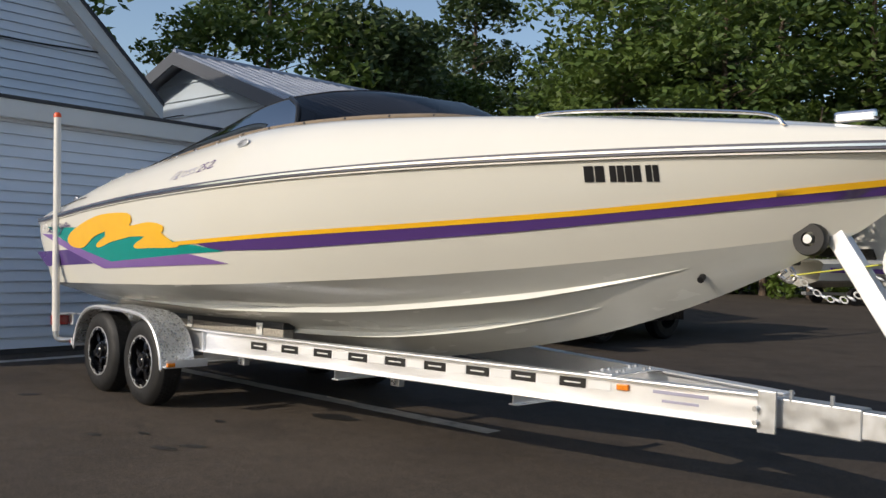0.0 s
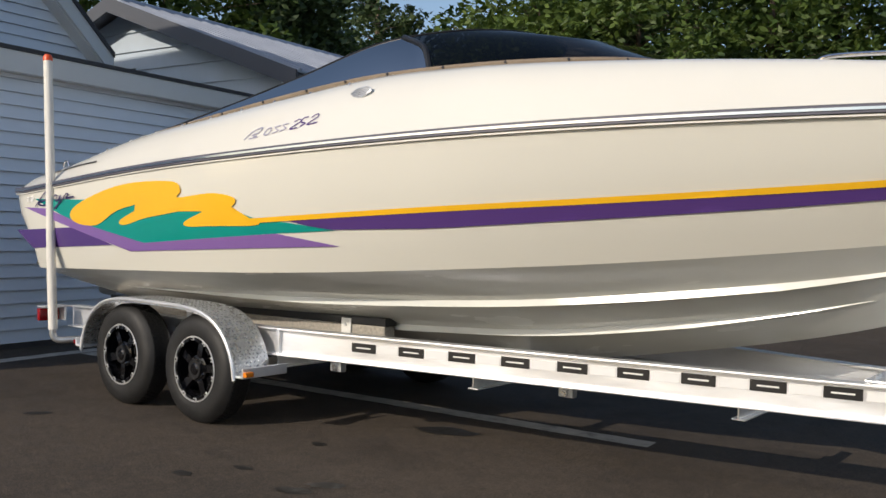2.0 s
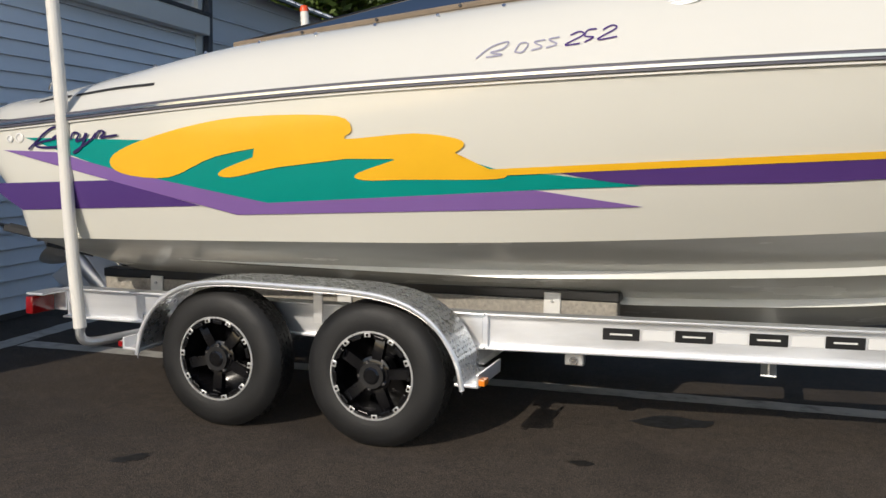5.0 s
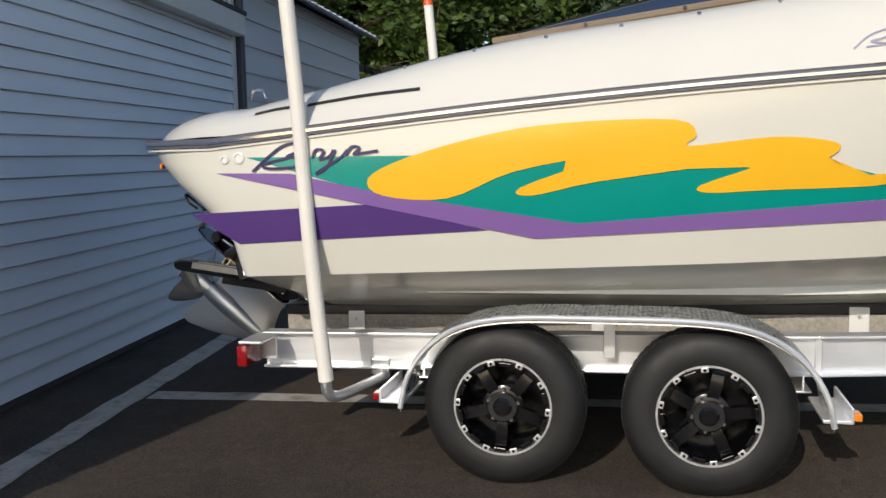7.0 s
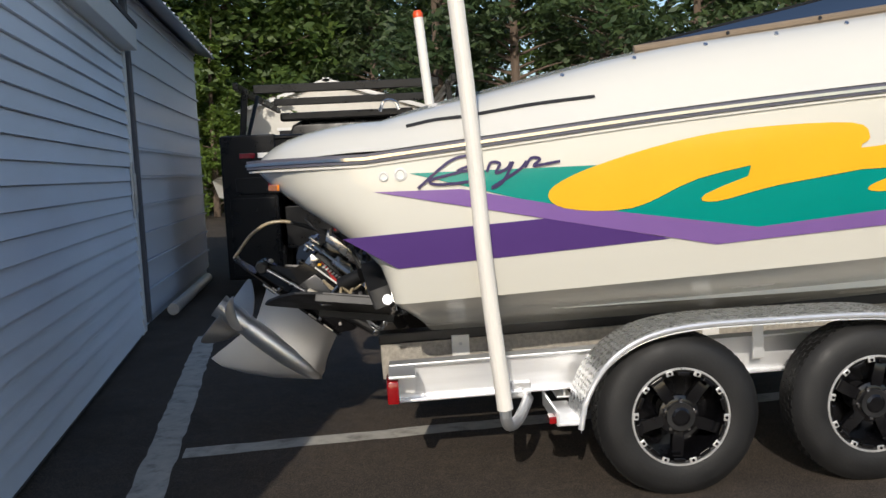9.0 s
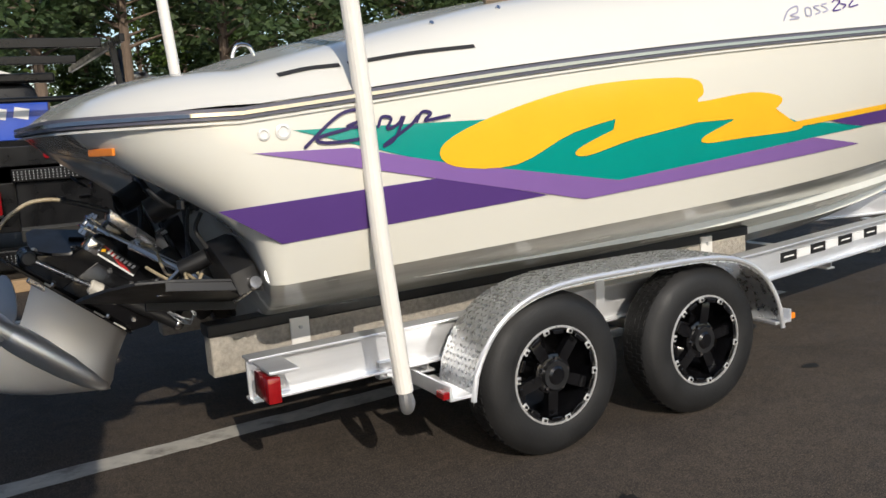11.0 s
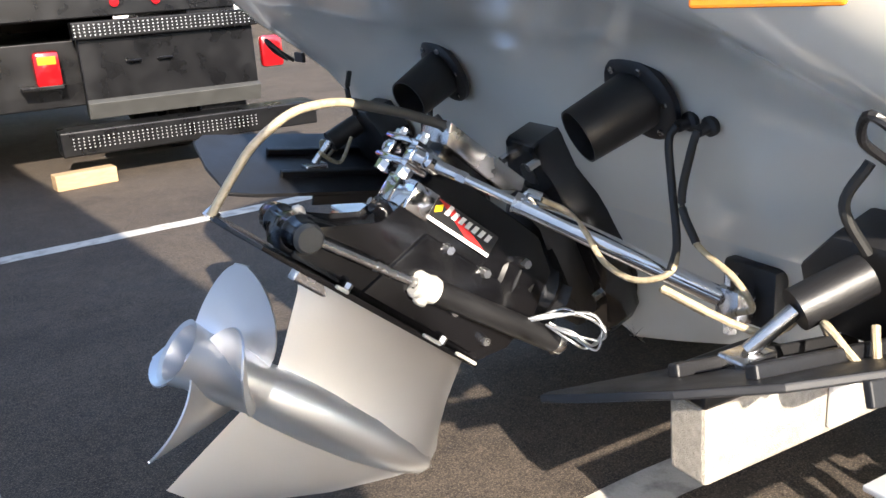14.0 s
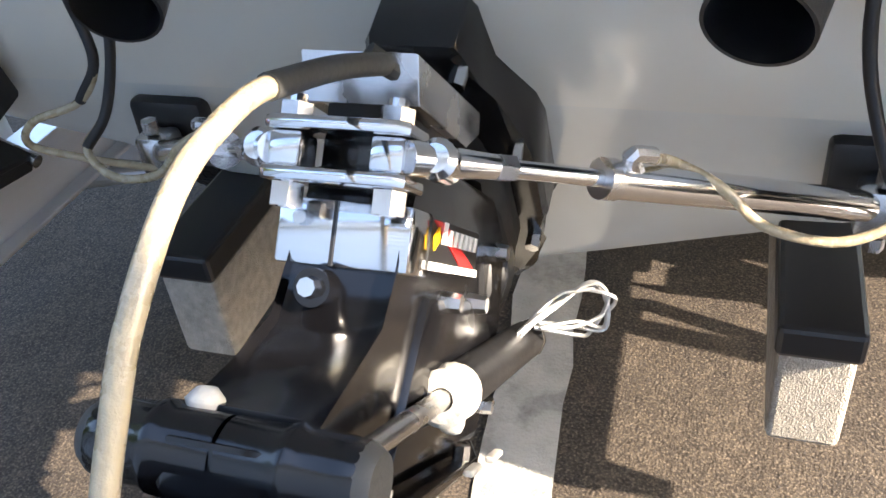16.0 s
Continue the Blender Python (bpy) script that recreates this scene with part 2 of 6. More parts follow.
def asphalt_mat():
    m = bpy.data.materials.new("worn_asphalt")
    m.use_nodes = True
    nt = m.node_tree
    p = nt.nodes["Principled BSDF"]
    co = nt.nodes.new("ShaderNodeTexCoord")

    def noise_tex(scale, detail=6, rough=0.6):
        n = nt.nodes.new("ShaderNodeTexNoise")
        n.inputs["Scale"].default_value = scale
        n.inputs["Detail"].default_value = detail
        n.inputs["Roughness"].default_value = rough
        nt.links.new(co.outputs["Object"], n.inputs["Vector"])
        return n

    def rng(src, a, b, c, d):
        r = nt.nodes.new("ShaderNodeMapRange")
        for i, v in enumerate((a, b, c, d)):
            r.inputs[i + 1].default_value = v
        nt.links.new(src, r.inputs[0])
        return r.outputs[0]

    def mix(fac, a, b):
        x = nt.nodes.new("ShaderNodeMix")
        x.data_type = "RGBA"
        nt.links.new(fac, x.inputs[0])
        for sock, v in ((x.inputs[6], a), (x.inputs[7], b)):
            if isinstance(v, tuple):
                sock.default_value = (*v, 1)
            else:
                nt.links.new(v, sock)
        return x.outputs[2]

    big, mid, fine = noise_tex(0.5), noise_tex(3.5, 8), noise_tex(150, 5)
    vo = nt.nodes.new("ShaderNodeTexVoronoi")
    vo.inputs["Scale"].default_value = 190
    nt.links.new(co.outputs["Object"], vo.inputs["Vector"])
    base = mix(rng(big.outputs[0], 0.35, 0.65, 0, 1), (0.050, 0.041, 0.034), (0.088, 0.070, 0.055))
    base = mix(rng(mid.outputs[0], 0.52, 0.72, 0, 0.6), base, (0.034, 0.030, 0.028))
    blot = noise_tex(14, 8, 0.7)
    base = mix(rng(blot.outputs[0], 0.5, 0.68, 0, 0.55), base, (0.030, 0.025, 0.021))
    base = mix(rng(blot.outputs[0], 0.5, 0.36, 0, 0.4), base, (0.13, 0.104, 0.080))
    grit, patch = noise_tex(55, 6, 0.75), noise_tex(1.3, 5, 0.55)
    base = mix(rng(grit.outputs[0], 0.50, 0.68, 0, 0.7), base, (0.020, 0.017, 0.015))
    base = mix(rng(grit.outputs[0], 0.46, 0.30, 0, 0.6), base, (0.17, 0.138, 0.105))
    base = mix(rng(patch.outputs[0], 0.54, 0.66, 0, 0.5), base, (0.026, 0.022, 0.020))
    base = mix(rng(fine.outputs[0], 0.5, 0.7, 0, 0.85), base, (0.21, 0.17, 0.13))
    base = mix(rng(vo.outputs["Distance"], 0.45, 0.75, 0, 0.55), base, (0.02, 0.018, 0.017))
    nt.links.new(base, p.inputs["Base Color"])
    p.inputs["Specular IOR Level"].default_value = 0.2
    nt.links.new(rng(mid.outputs[0], 0.3, 0.7, 0.95, 0.72), p.inputs["Roughness"])
    add = nt.nodes.new("ShaderNodeMath")
    nt.links.new(vo.outputs["Distance"], add.inputs[0])
    nt.links.new(fine.outputs[0], add.inputs[1])
    b = nt.nodes.new("ShaderNodeBump")
    b.inputs["Strength"].default_value = 0.6
    b.inputs["Distance"].default_value = 0.003
    nt.links.new(add.outputs[0], b.inputs["Height"])
    nt.links.new(b.outputs[0], p.inputs["Normal"])
    return m


ASPHALT = asphalt_mat()
STAIN = node_mat("oil_stain", (0.010, 0.009, 0.008), 0.6, vary=0.3, scale=20, dirt=0.3, dirt_color=(0.04, 0.034, 0.028), dirt_scale=15)
GRASS = node_mat("dry_grass_verge", (0.10, 0.10, 0.04), 0.95, vary=0.4, scale=3, bump=0.8, bump_scale=30)


def glass_mat(name, color, alpha_mix):
    m = bpy.data.materials.new(name)
    m.use_nodes = True
    nt = m.node_tree
    gl = nt.nodes.new("ShaderNodeBsdfGlossy")
    gl.inputs["Roughness"].default_value = 0.03
    gl.inputs["Color"].default_value = (0.5, 0.5, 0.5, 1)
    tr = nt.nodes.new("ShaderNodeBsdfTransparent")
    tr.inputs[0].default_value = (*color, 1)
    fr = nt.nodes.new("ShaderNodeFresnel")
    fr.inputs[0].default_value = 1.5
    mx = nt.nodes.new("ShaderNodeMixShader")
    nt.links.new(fr.outputs[0], mx.inputs[0])
    nt.links.new(tr.outputs[0], mx.inputs[1])
    nt.links.new(gl.outputs[0], mx.inputs[2])
    nt.links.new(mx.outputs[0], nt.nodes["Material Output"].inputs[0])
    return m


SMOKED = glass_mat("smoked_acrylic", (0.15, 0.14, 0.13), 0.5)
DARK_ACRYLIC = glass_mat("dark_front_acrylic", (0.06, 0.06, 0.065), 0.5)
CAB_GLASS = glass_mat("dark_cab_glass", (0.3, 0.33, 0.34), 0.5)


# ---- mesh helpers ----
def mesh_ob(name, bm, material, parent=None, label="", smooth=False, angle=35):
    bmesh.ops.recalc_face_normals(bm, faces=bm.faces)
    me = bpy.data.meshes.new(name)
    bm.to_mesh(me)
    bm.free()
    me.materials.append(material)
    if smooth:
        me.shade_smooth()
        me.set_sharp_from_angle(angle=radians(angle))
    ob = new(name, me)
    if parent is not None:
        ob.parent = parent
    if label:
        ob["label"] = label
    return ob


def part(name, bm, material, parent, label="", smooth=False, angle=35):
    return mesh_ob(name, bm, material, parent, label, smooth, angle)


def thing(name, label, category, group="", kind="", at=None):
    ob = new(name)
    if at is not None:
        ob.matrix_basis = at
    return tagged(ob, label, category, group, kind)


def add_box(bm, c, size, rot=None, bevel=0.0):
    """A box round c; rot is a rotation matrix or degrees about z."""
    r = bmesh.ops.create_cube(bm, size=1)
    vs = r["verts"]
    m = Matrix.Diagonal((*size, 1))
    if rot is not None:
        m = (rot.to_4x4() if isinstance(rot, Matrix) else Matrix.Rotation(radians(rot), 4, "Z")) @ m
    bmesh.ops.transform(bm, matrix=Matrix.Translation(c) @ m, verts=vs)
    if bevel:
        es = list({e for v in vs for e in v.link_edges})
        bmesh.ops.bevel(bm, geom=es, offset=bevel, segments=2, profile=0.5, affect="EDGES")
    return vs


def box(c, size, rot=None, bevel=0.0):
    bm = bmesh.new()
    add_box(bm, c, size, rot, bevel)
    return bm


def add_tube(bm, a, b, r1, r2=None, seg=16, caps=True):
    a, b = Vector(a), Vector(b)
    d = b - a
    r = bmesh.ops.create_cone(bm, cap_ends=caps, segments=seg, radius1=r1, radius2=r1 if r2 is None else r2, depth=d.length)
    m = Matrix.Translation((a + b) / 2) @ d.to_track_quat("Z", "Y").to_matrix().to_4x4()
    bmesh.ops.transform(bm, matrix=m, verts=r["verts"])
    return r["verts"]


def tube(a, b, r1, r2=None, seg=16, caps=True):
    bm = bmesh.new()
    add_tube(bm, a, b, r1, r2, seg, caps)
    return bm


def spline(points, n=12):
    """A smooth curve through points (Catmull-Rom)."""
    ps = [Vector(p) for p in points]
    ps = [2 * ps[0] - ps[1]] + ps + [2 * ps[-1] - ps[-2]]
    out = []
    for i in range(1, len(ps) - 2):
        p0, p1, p2, p3 = ps[i - 1:i + 3]
        for k in range(n):
            t = k / n
            out.append(0.5 * (2 * p1 + (p2 - p0) * t + (2 * p0 - 5 * p1 + 4 * p2 - p3) * t * t + (3 * p1 - p0 - 3 * p2 + p3) * t ** 3))
    return out + [ps[-2]]


def add_hose(bm, points, r, n=8, seg=10, smooth_curve=True):
    ps = spline(points, n) if smooth_curve else [Vector(p) for p in points]
    rings, up = [], Vector((0.12, 0.21, 0.97))
    for i, p in enumerate(ps):
        d = (ps[min(i + 1, len(ps) - 1)] - ps[max(i - 1, 0)]).normalized()
        u = d.cross(up)
        if u.length < 1e-3:
            u = d.cross(Vector((1, 0, 0)))
        u.normalize()
        w = u.cross(d)
        rad = r(i / (len(ps) - 1)) if callable(r) else r
        rings.append([bm.verts.new(p + rad * (math.cos(a) * u + math.sin(a) * w)) for a in (2 * math.pi * k / seg for k in range(seg))])
    for a, b in zip(rings, rings[1:]):
        for k in range(seg):
            bm.faces.new((a[k], a[(k + 1) % seg], b[(k + 1) % seg], b[k]))
    bm.faces.new(rings[0][::-1])
    bm.faces.new(rings[-1])


def hose(points, r, n=8, seg=10, smooth_curve=True):
    bm = bmesh.new()
    add_hose(bm, points, r, n, seg, smooth_curve)
    return bm


def add_lathe(bm, profile, m, seg=32, closed=False):
    """Turns (radius, height) points about the z axis of m."""
    rings = []
    for r, h in profile:
        if r < 1e-5:
            rings.append([bm.verts.new(m @ Vector((0, 0, h)))])
        else:
            rings.append([bm.verts.new(m @ Vector((r * math.cos(2 * math.pi * k / seg), r * math.sin(2 * math.pi * k / seg), h))) for k in range(seg)])
    pairs = list(zip(rings, rings[1:])) + ([(rings[-1], rings[0])] if closed else [])
    for a, b in pairs:
        for k in range(seg):
            k2 = (k + 1) % seg
            if len(a) == 1 and len(b) == 1:
                continue
            if len(a) == 1:
                bm.faces.new((a[0], b[k2], b[k]))
            elif len(b) == 1:
                bm.faces.new((a[k], a[k2], b[0]))
            else:
                bm.faces.new((a[k], a[k2], b[k2], b[k]))


def lathe(profile, m=None, seg=32, closed=False):
    bm = bmesh.new()
    add_lathe(bm, profile, m or Matrix.Identity(4), seg, closed)
    return bm


def add_prism(bm, outline, m, depth, bevel=0.0):
    """An outline in the xy plane of m, drawn out along its z by depth."""
    lo = [bm.verts.new(m @ Vector((x, y, 0))) for x, y in outline]
    hi = [bm.verts.new(m @ Vector((x, y, depth))) for x, y in outline]
    f1, f2 = bm.faces.new(lo[::-1]), bm.faces.new(hi)
    n = len(lo)
    for k in range(n):
        bm.faces.new((lo[k], lo[(k + 1) % n], hi[(k + 1) % n], hi[k]))
    if bevel:
        es = list({e for f in (f1, f2) for e in f.edges})
        bmesh.ops.bevel(bm, geom=es, offset=bevel, segments=2, profile=0.5, affect="EDGES")


def prism(outline, m, depth, bevel=0.0):
    bm = bmesh.new()
    add_prism(bm, outline, m, depth, bevel)
    return bm


def grid_mesh(rows, close=False):
    """A skin over rows of points of equal length."""
    bm = bmesh.new()
    vs = [[bm.verts.new(p) for p in row] for row in rows]
    for a, b in zip(vs, vs[1:]):
        for k in range(len(a) - (0 if close else 1)):
            k2 = (k + 1) % len(a)
            q = [a[k], a[k2], b[k2], b[k]]
            try:
                bm.faces.new(q)
            except ValueError:
                pass
    bmesh.ops.remove_doubles(bm, verts=bm.verts, dist=1e-4)
    return bm


def frame_of(o, x, y):
    """A matrix with origin o and axes x, y (made square) and their normal."""
    x = Vector(x).normalized()
    z = x.cross(Vector(y)).normalized()
    y = z.cross(x)
    return Matrix.Translation(o) @ Matrix((x, y, z)).transposed().to_4x4()


def curve1(xs, ys):
    """A smooth function through (xs, ys)."""
    xs, ys = np.array(xs, float), np.array(ys, float)
    d = np.gradient(ys, xs)

    def f(x):
        x = min(max(x, xs[0]), xs[-1])
        i = min(int(np.searchsorted(xs, x, side="right")) - 1, len(xs) - 2)
        h = xs[i + 1] - xs[i]
        t = (x - xs[i]) / h
        return float((2 * t ** 3 - 3 * t * t + 1) * ys[i] + (t ** 3 - 2 * t * t + t) * h * d[i] + (3 * t * t - 2 * t ** 3) * ys[i + 1] + (t ** 3 - t * t) * h * d[i + 1])
    return f


# ---- the setting: ground, lines, buildings ----
def ground():
    bm = bmesh.new()
    bmesh.ops.create_grid(bm, x_segments=2, y_segments=2, size=300)
    tagged(mesh_ob("ground", bm, ASPHALT), "worn dark brown-grey asphalt yard with pale grit", "ground", kind="structure")


ground()


def painted_line(a, b, w):
    a, b = Vector(a), Vector(b)
    d = (b - a).normalized()
    n = Vector((-d.y, d.x))
    rng = random.Random(5)
    k = max(2, int((b - a).length / 0.12))
    rows = []
    for i in range(k + 1):
        p = a + (b - a) * i / k
        q = [p + n * (w / 2 + rng.uniform(-0.008, 0.008)), p - n * (w / 2 + rng.uniform(-0.008, 0.008))]
        rows.append([Vector((v.x, v.y, 0.004)) for v in q])
    tagged(mesh_ob("painted_line", grid_mesh(rows), PAINT_LINE), "worn white parking line painted on asphalt", "line", "parking lines", "structure")


painted_line((-9.05, 0.4), (-9.99, 7.6), 0.17)
painted_line((-9.42, 4.10), (-3.95, 4.62), 0.16)
painted_line((-9.98, 7.9), (-4.5, 8.4), 0.14)


def stain(x, y, r, squash, turn):
    rng = random.Random(int(x * 100))
    pts = [(r * rng.uniform(0.7, 1.15) * math.cos(a), squash * r * rng.uniform(0.7, 1.15) * math.sin(a)) for a in (2 * math.pi * k / 14 for k in range(14))]
    bm = bmesh.new()
    bm.faces.new([bm.verts.new(pose(x, y, 0.003, 0, 0, turn) @ Vector((u, v, 0))) for u, v in pts])
    tagged(mesh_ob("oil_stain", bm, STAIN), "dark oil stain on the asphalt", "stain", "oil stains", "structure")


for sx, sy, sr, sq, tn in ((-4.79, 2.51, 0.1, 0.5, 20), (-4.73, 2.68, 0.11, 0.45, 35), (-5.40, 2.32, 0.07, 0.6, 0), (-5.27, 2.60, 0.06, 0.6, 10), (-7.21, 2.50, 0.09, 0.5, 60), (-5.36, 3.22, 0.06, 0.6, 0), (-5.04, 4.01, 0.22, 0.5, 15)):
    stain(sx, sy, sr, sq, tn)

# the buildings stand slightly askew to the boat: W(u, v, z) has v along the long wall, u out of it towards the boat
SKEW = 7.3
WALL_M = pose(-10.6, 7.8, 0, 0, 0, SKEW)


def W(u, v, z):
    return WALL_M @ Vector((u, v, z))


def siding_panel(name, parent, outline, pitch, material, origin, depth=0.012, z0=0.0, label=""):
    """Lapped boards over a convex outline of (v, z) points, on the plane through origin(v, z, out)."""
    zs = [p[1] for p in outline]
    z, top = max(min(zs), z0), max(zs)

    def span(h):
        xs = []
        for (v1, h1), (v2, h2) in zip(outline, outline[1:] + outline[:1]):
            if (h1 - h) * (h2 - h) <= 0 and abs(h1 - h2) > 1e-6:
                xs.append(v1 + (v2 - v1) * (h - h1) / (h2 - h1))
        return (min(xs), max(xs)) if xs else None
    while z < top - 0.01:
        z2 = min(z + pitch, top)
        lo, hi = span(z + 1e-4), span(z2 - 1e-4)
        if lo and hi:
            bm = bmesh.new()
            zt = z2 - 0.007 if z2 < top - 0.01 else z2       # the lap leaves an open shadow gap
            q = [(lo[0], z, depth), (lo[1], z, depth), (hi[1], zt, 0.002), (hi[0], zt, 0.002)]
            f = [bm.verts.new(origin(v, h, o)) for v, h, o in q]
            b = [bm.verts.new(origin(v, h, -0.004)) for v, h, o in q]
            bm.faces.new(f)
            for k in range(4):
                bm.faces.new((f[k], b[k], b[(k + 1) % 4], f[(k + 1) % 4]))
            part("siding_board", bm, material, parent)
        z = z2


def low_building():
    b = thing("low_annex", "long low annex with blue-grey lapped siding and white fascia", "building", kind="structure")
    bm = bmesh.new()
    add_box(bm, W(-1.11, -3.93, 1.40), (2.2, 7.82, 2.68), SKEW)
    part("wall", bm, SIDING, b)
    part("foundation", box(W(-1.1, -3.93, 0.03), (2.17, 7.8, 0.06), SKEW), FOUNDATION, b)
    part("fascia", box(W(0.03, -3.93, 2.70), (0.22, 7.85, 0.2), SKEW, 0.008), TRIM_WHITE, b, "white painted fascia board")
    part("roof", box(W(-1.1, -3.93, 2.82), (2.5, 7.9, 0.04), SKEW), SHINGLE, b)
    part("corner_trim", box(W(0.012, -0.05, 1.35), (0.035, 0.1, 2.6), SKEW, 0.004), TRIM_WHITE, b, "narrow white corner trim")
    siding_panel("siding", b, [(-7.82, 0.06), (-0.1, 0.06), (-0.1, 2.6), (-7.82, 2.6)], 0.125, SIDING, lambda v, h, o: W(0.0 + o, v, h), 0.024)
    h = thing("door_latch", "grey metal hasp latch on the siding wall", "latch")
    part("plate", box(W(0.03, -0.17, 1.35), (0.02, 0.06, 0.5), SKEW, 0.004), GALV, h)
    part("bolt", tube(W(0.05, -0.17, 1.15), W(0.05, -0.17, 1.5), 0.012), GALV, h)
    return b


low_building()


def gable_house():
    b = thing("gable_house", "house gable with blue-grey lapped siding and white rake boards", "building", kind="structure")

    def G(v, h, o):
        return W(-2.0 + o, v, h)
    peak, slope, right, left = (-5.7, 6.95), 0.93, -1.85, -9.55
    zr = peak[1] - slope * (right - peak[0])
    zl = peak[1] - slope * (peak[0] - left)
    out = [(left, 2.9), (right, 2.9), (right, zr), peak, (left, zl)]
    m = frame_of(W(-2.05, 0, 0), W(-2.05, 1, 0) - W(-2.05, 0, 0), (0, 0, 1))
    part("wall", prism(out, m, -5.0), SIDING, b)
    siding_panel("siding", b, out, 0.125, SIDING, G, 0.022, 2.9)
    run = Vector((right - peak[0], zr - peak[1]))
    for sgn, end in ((1, right), (-1, left)):
        ext = 0.16
        ends = [(peak[0], peak[1] + 0.10), (end + sgn * ext, peak[1] - slope * (abs(end - peak[0]) + ext) + 0.10)]
        for name, lo, hi, u0, dep, mat in (("rake_board", -0.22, 0.0, 0.22, 0.04, TRIM_WHITE), ("soffit", -0.24, -0.2, 0.0, 0.22, TRIM_WHITE), ("roof", 0.0, 0.07, 0.28, -5.2, SHINGLE)):
            o = [(ends[0][0], ends[0][1] + lo), (ends[1][0], ends[1][1] + lo), (ends[1][0], ends[1][1] + hi), (ends[0][0], ends[0][1] + hi)]
            m2 = frame_of(W(-2.0 + u0, 0, 0), W(0, 1, 0) - W(0, 0, 0), (0, 0, 1))
            part(name, prism(o, m2, dep), mat, b)
    c = thing("service_cable", "black cable strung across the gable siding", "cable")
    part("cable", hose([G(-9, 4.05, 0.05), G(-6, 4.0, 0.05), G(-4, 3.92, 0.05), G(-2.35, 3.98, 0.05)], 0.012, 8, 8), CABLE, c)
    part("cable", hose([G(-9, 3.12, 0.5), G(-5, 3.02, 0.4), G(-2.6, 2.96, 0.3), G(-1.3, 3.25, 0.2)], 0.010, 8, 8), CABLE, c)


gable_house()


def metal_barn():
    SKEW = 4.2
    barn_m = pose(-10.6, 7.8, 0, 0, 0, SKEW)

    def W(u, v, z):
        return barn_m @ Vector((u, v, z))

    b = thing("metal_barn", "barn with pale blue gable, ribbed metal wall and roof", "building", kind="structure")
    half, length, eave, ridge, out = 3.75, 5.4, 3.28, 4.6, 0.3

    def E(v, h, o):
        return W(-0.06 + o, v, h)
    m = frame_of(W(-0.1 - 2 * half, 0.02, 0), W(1, 0, 0) - W(0, 0, 0), (0, 0, 1))
    part("gable_wall", prism([(0, 0), (2 * half, 0), (2 * half, eave), (half, ridge), (0, eave)], m, -length), SIDING_B, b)
    siding_panel("siding", b, [(0, 2.7), (2 * half, 2.7), (2 * half, eave), (half, ridge), (0, eave)], 0.3, SIDING_B,
                 lambda v, h, o: W(-0.1 - 2 * half + v, 0.02 - o, h), 0.03, 2.7)
    # ribbed wall sheets
    z = 0.08
    k = 0
    while z < eave - 0.02:
        z2 = min(z + 0.28, eave)
        bm = bmesh.new()
        add_box(bm, E(length / 2 + 0.02, (z + z2) / 2, -0.02), (0.03, length, z2 - z - 0.012), SKEW)
        add_box(bm, E(length / 2 + 0.02, z2 - 0.014, 0.002), (0.034, length, 0.022), SKEW)
        part("wall_sheet", bm, METAL_SIDING, b)
        z = z2
    part("corner_trim", box(E(0.06, eave / 2, 0.02), (0.05, 0.09, eave), SKEW, 0.004), TRIM_WHITE, b, "white corner trim")
    part("downpipe", box(E(0.2, 1.6, 0.06), (0.07, 0.09, 3.0), SKEW, 0.01), TRIM_DARK, b, "dark downpipe")
    part("base_pipe", tube(E(0.8, 0.12, 0.2), E(3.6, 0.12, 0.2), 0.06), GALV, b, "grey pipe lying along the wall base")
    # roof: two slopes with standing ribs, dark rake boards
    sl = (ridge - eave) / half
    for sgn in (1, -1):
        def R(s, v, up):
            """s: metres from the ridge towards the eave"""
            return W(-0.1 - half + sgn * s, v, ridge + 0.06 - sl * s + up)
        s1 = half + out
        q = [R(0, -0.35, 0), R(s1, -0.35, 0), R(s1, length + 0.35, 0), R(0, length + 0.35, 0)]
        bm = bmesh.new()
        lo = [bm.verts.new(p) for p in q]
        hi = [bm.verts.new(p + Vector((0, 0, 0.03))) for p in q]
        bm.faces.new(lo[::-1])
        bm.faces.new(hi)
        for k in range(4):
            bm.faces.new((lo[k], lo[(k + 1) % 4], hi[(k + 1) % 4], hi[k]))
        part("roof", bm, METAL_ROOF, b)
        v = -0.3
        while v < length + 0.35:
            bm = bmesh.new()
            add_tube(bm, R(0.02, v, 0.035), R(s1, v, 0.035), 0.022, seg=6)
            part("roof_rib", bm, METAL_ROOF, b)
            v += 0.29
        bm = bmesh.new()
        p = [R(0, -0.36, -0.2), R(s1, -0.36, -0.2), R(s1, -0.36, 0.03), R(0, -0.36, 0.03)]
        lo = [bm.verts.new(c) for c in p]
        hi = [bm.verts.new(c + (W(0, -0.03, 0) - W(0, 0, 0))) for c in p]
        bm.faces.new(lo[::-1])
        bm.faces.new(hi)
        for k in range(4):
            bm.faces.new((lo[k], lo[(k + 1) % 4], hi[(k + 1) % 4], hi[k]))
        part("rake_board", bm, TRIM_DARK, b, "dark grey rake board")
    part("ridge_cap", tube(W(-0.1 - half, -0.36, ridge + 0.09), W(-0.1 - half, length + 0.36, ridge + 0.09), 0.06, seg=8), METAL_ROOF, b)


metal_barn()


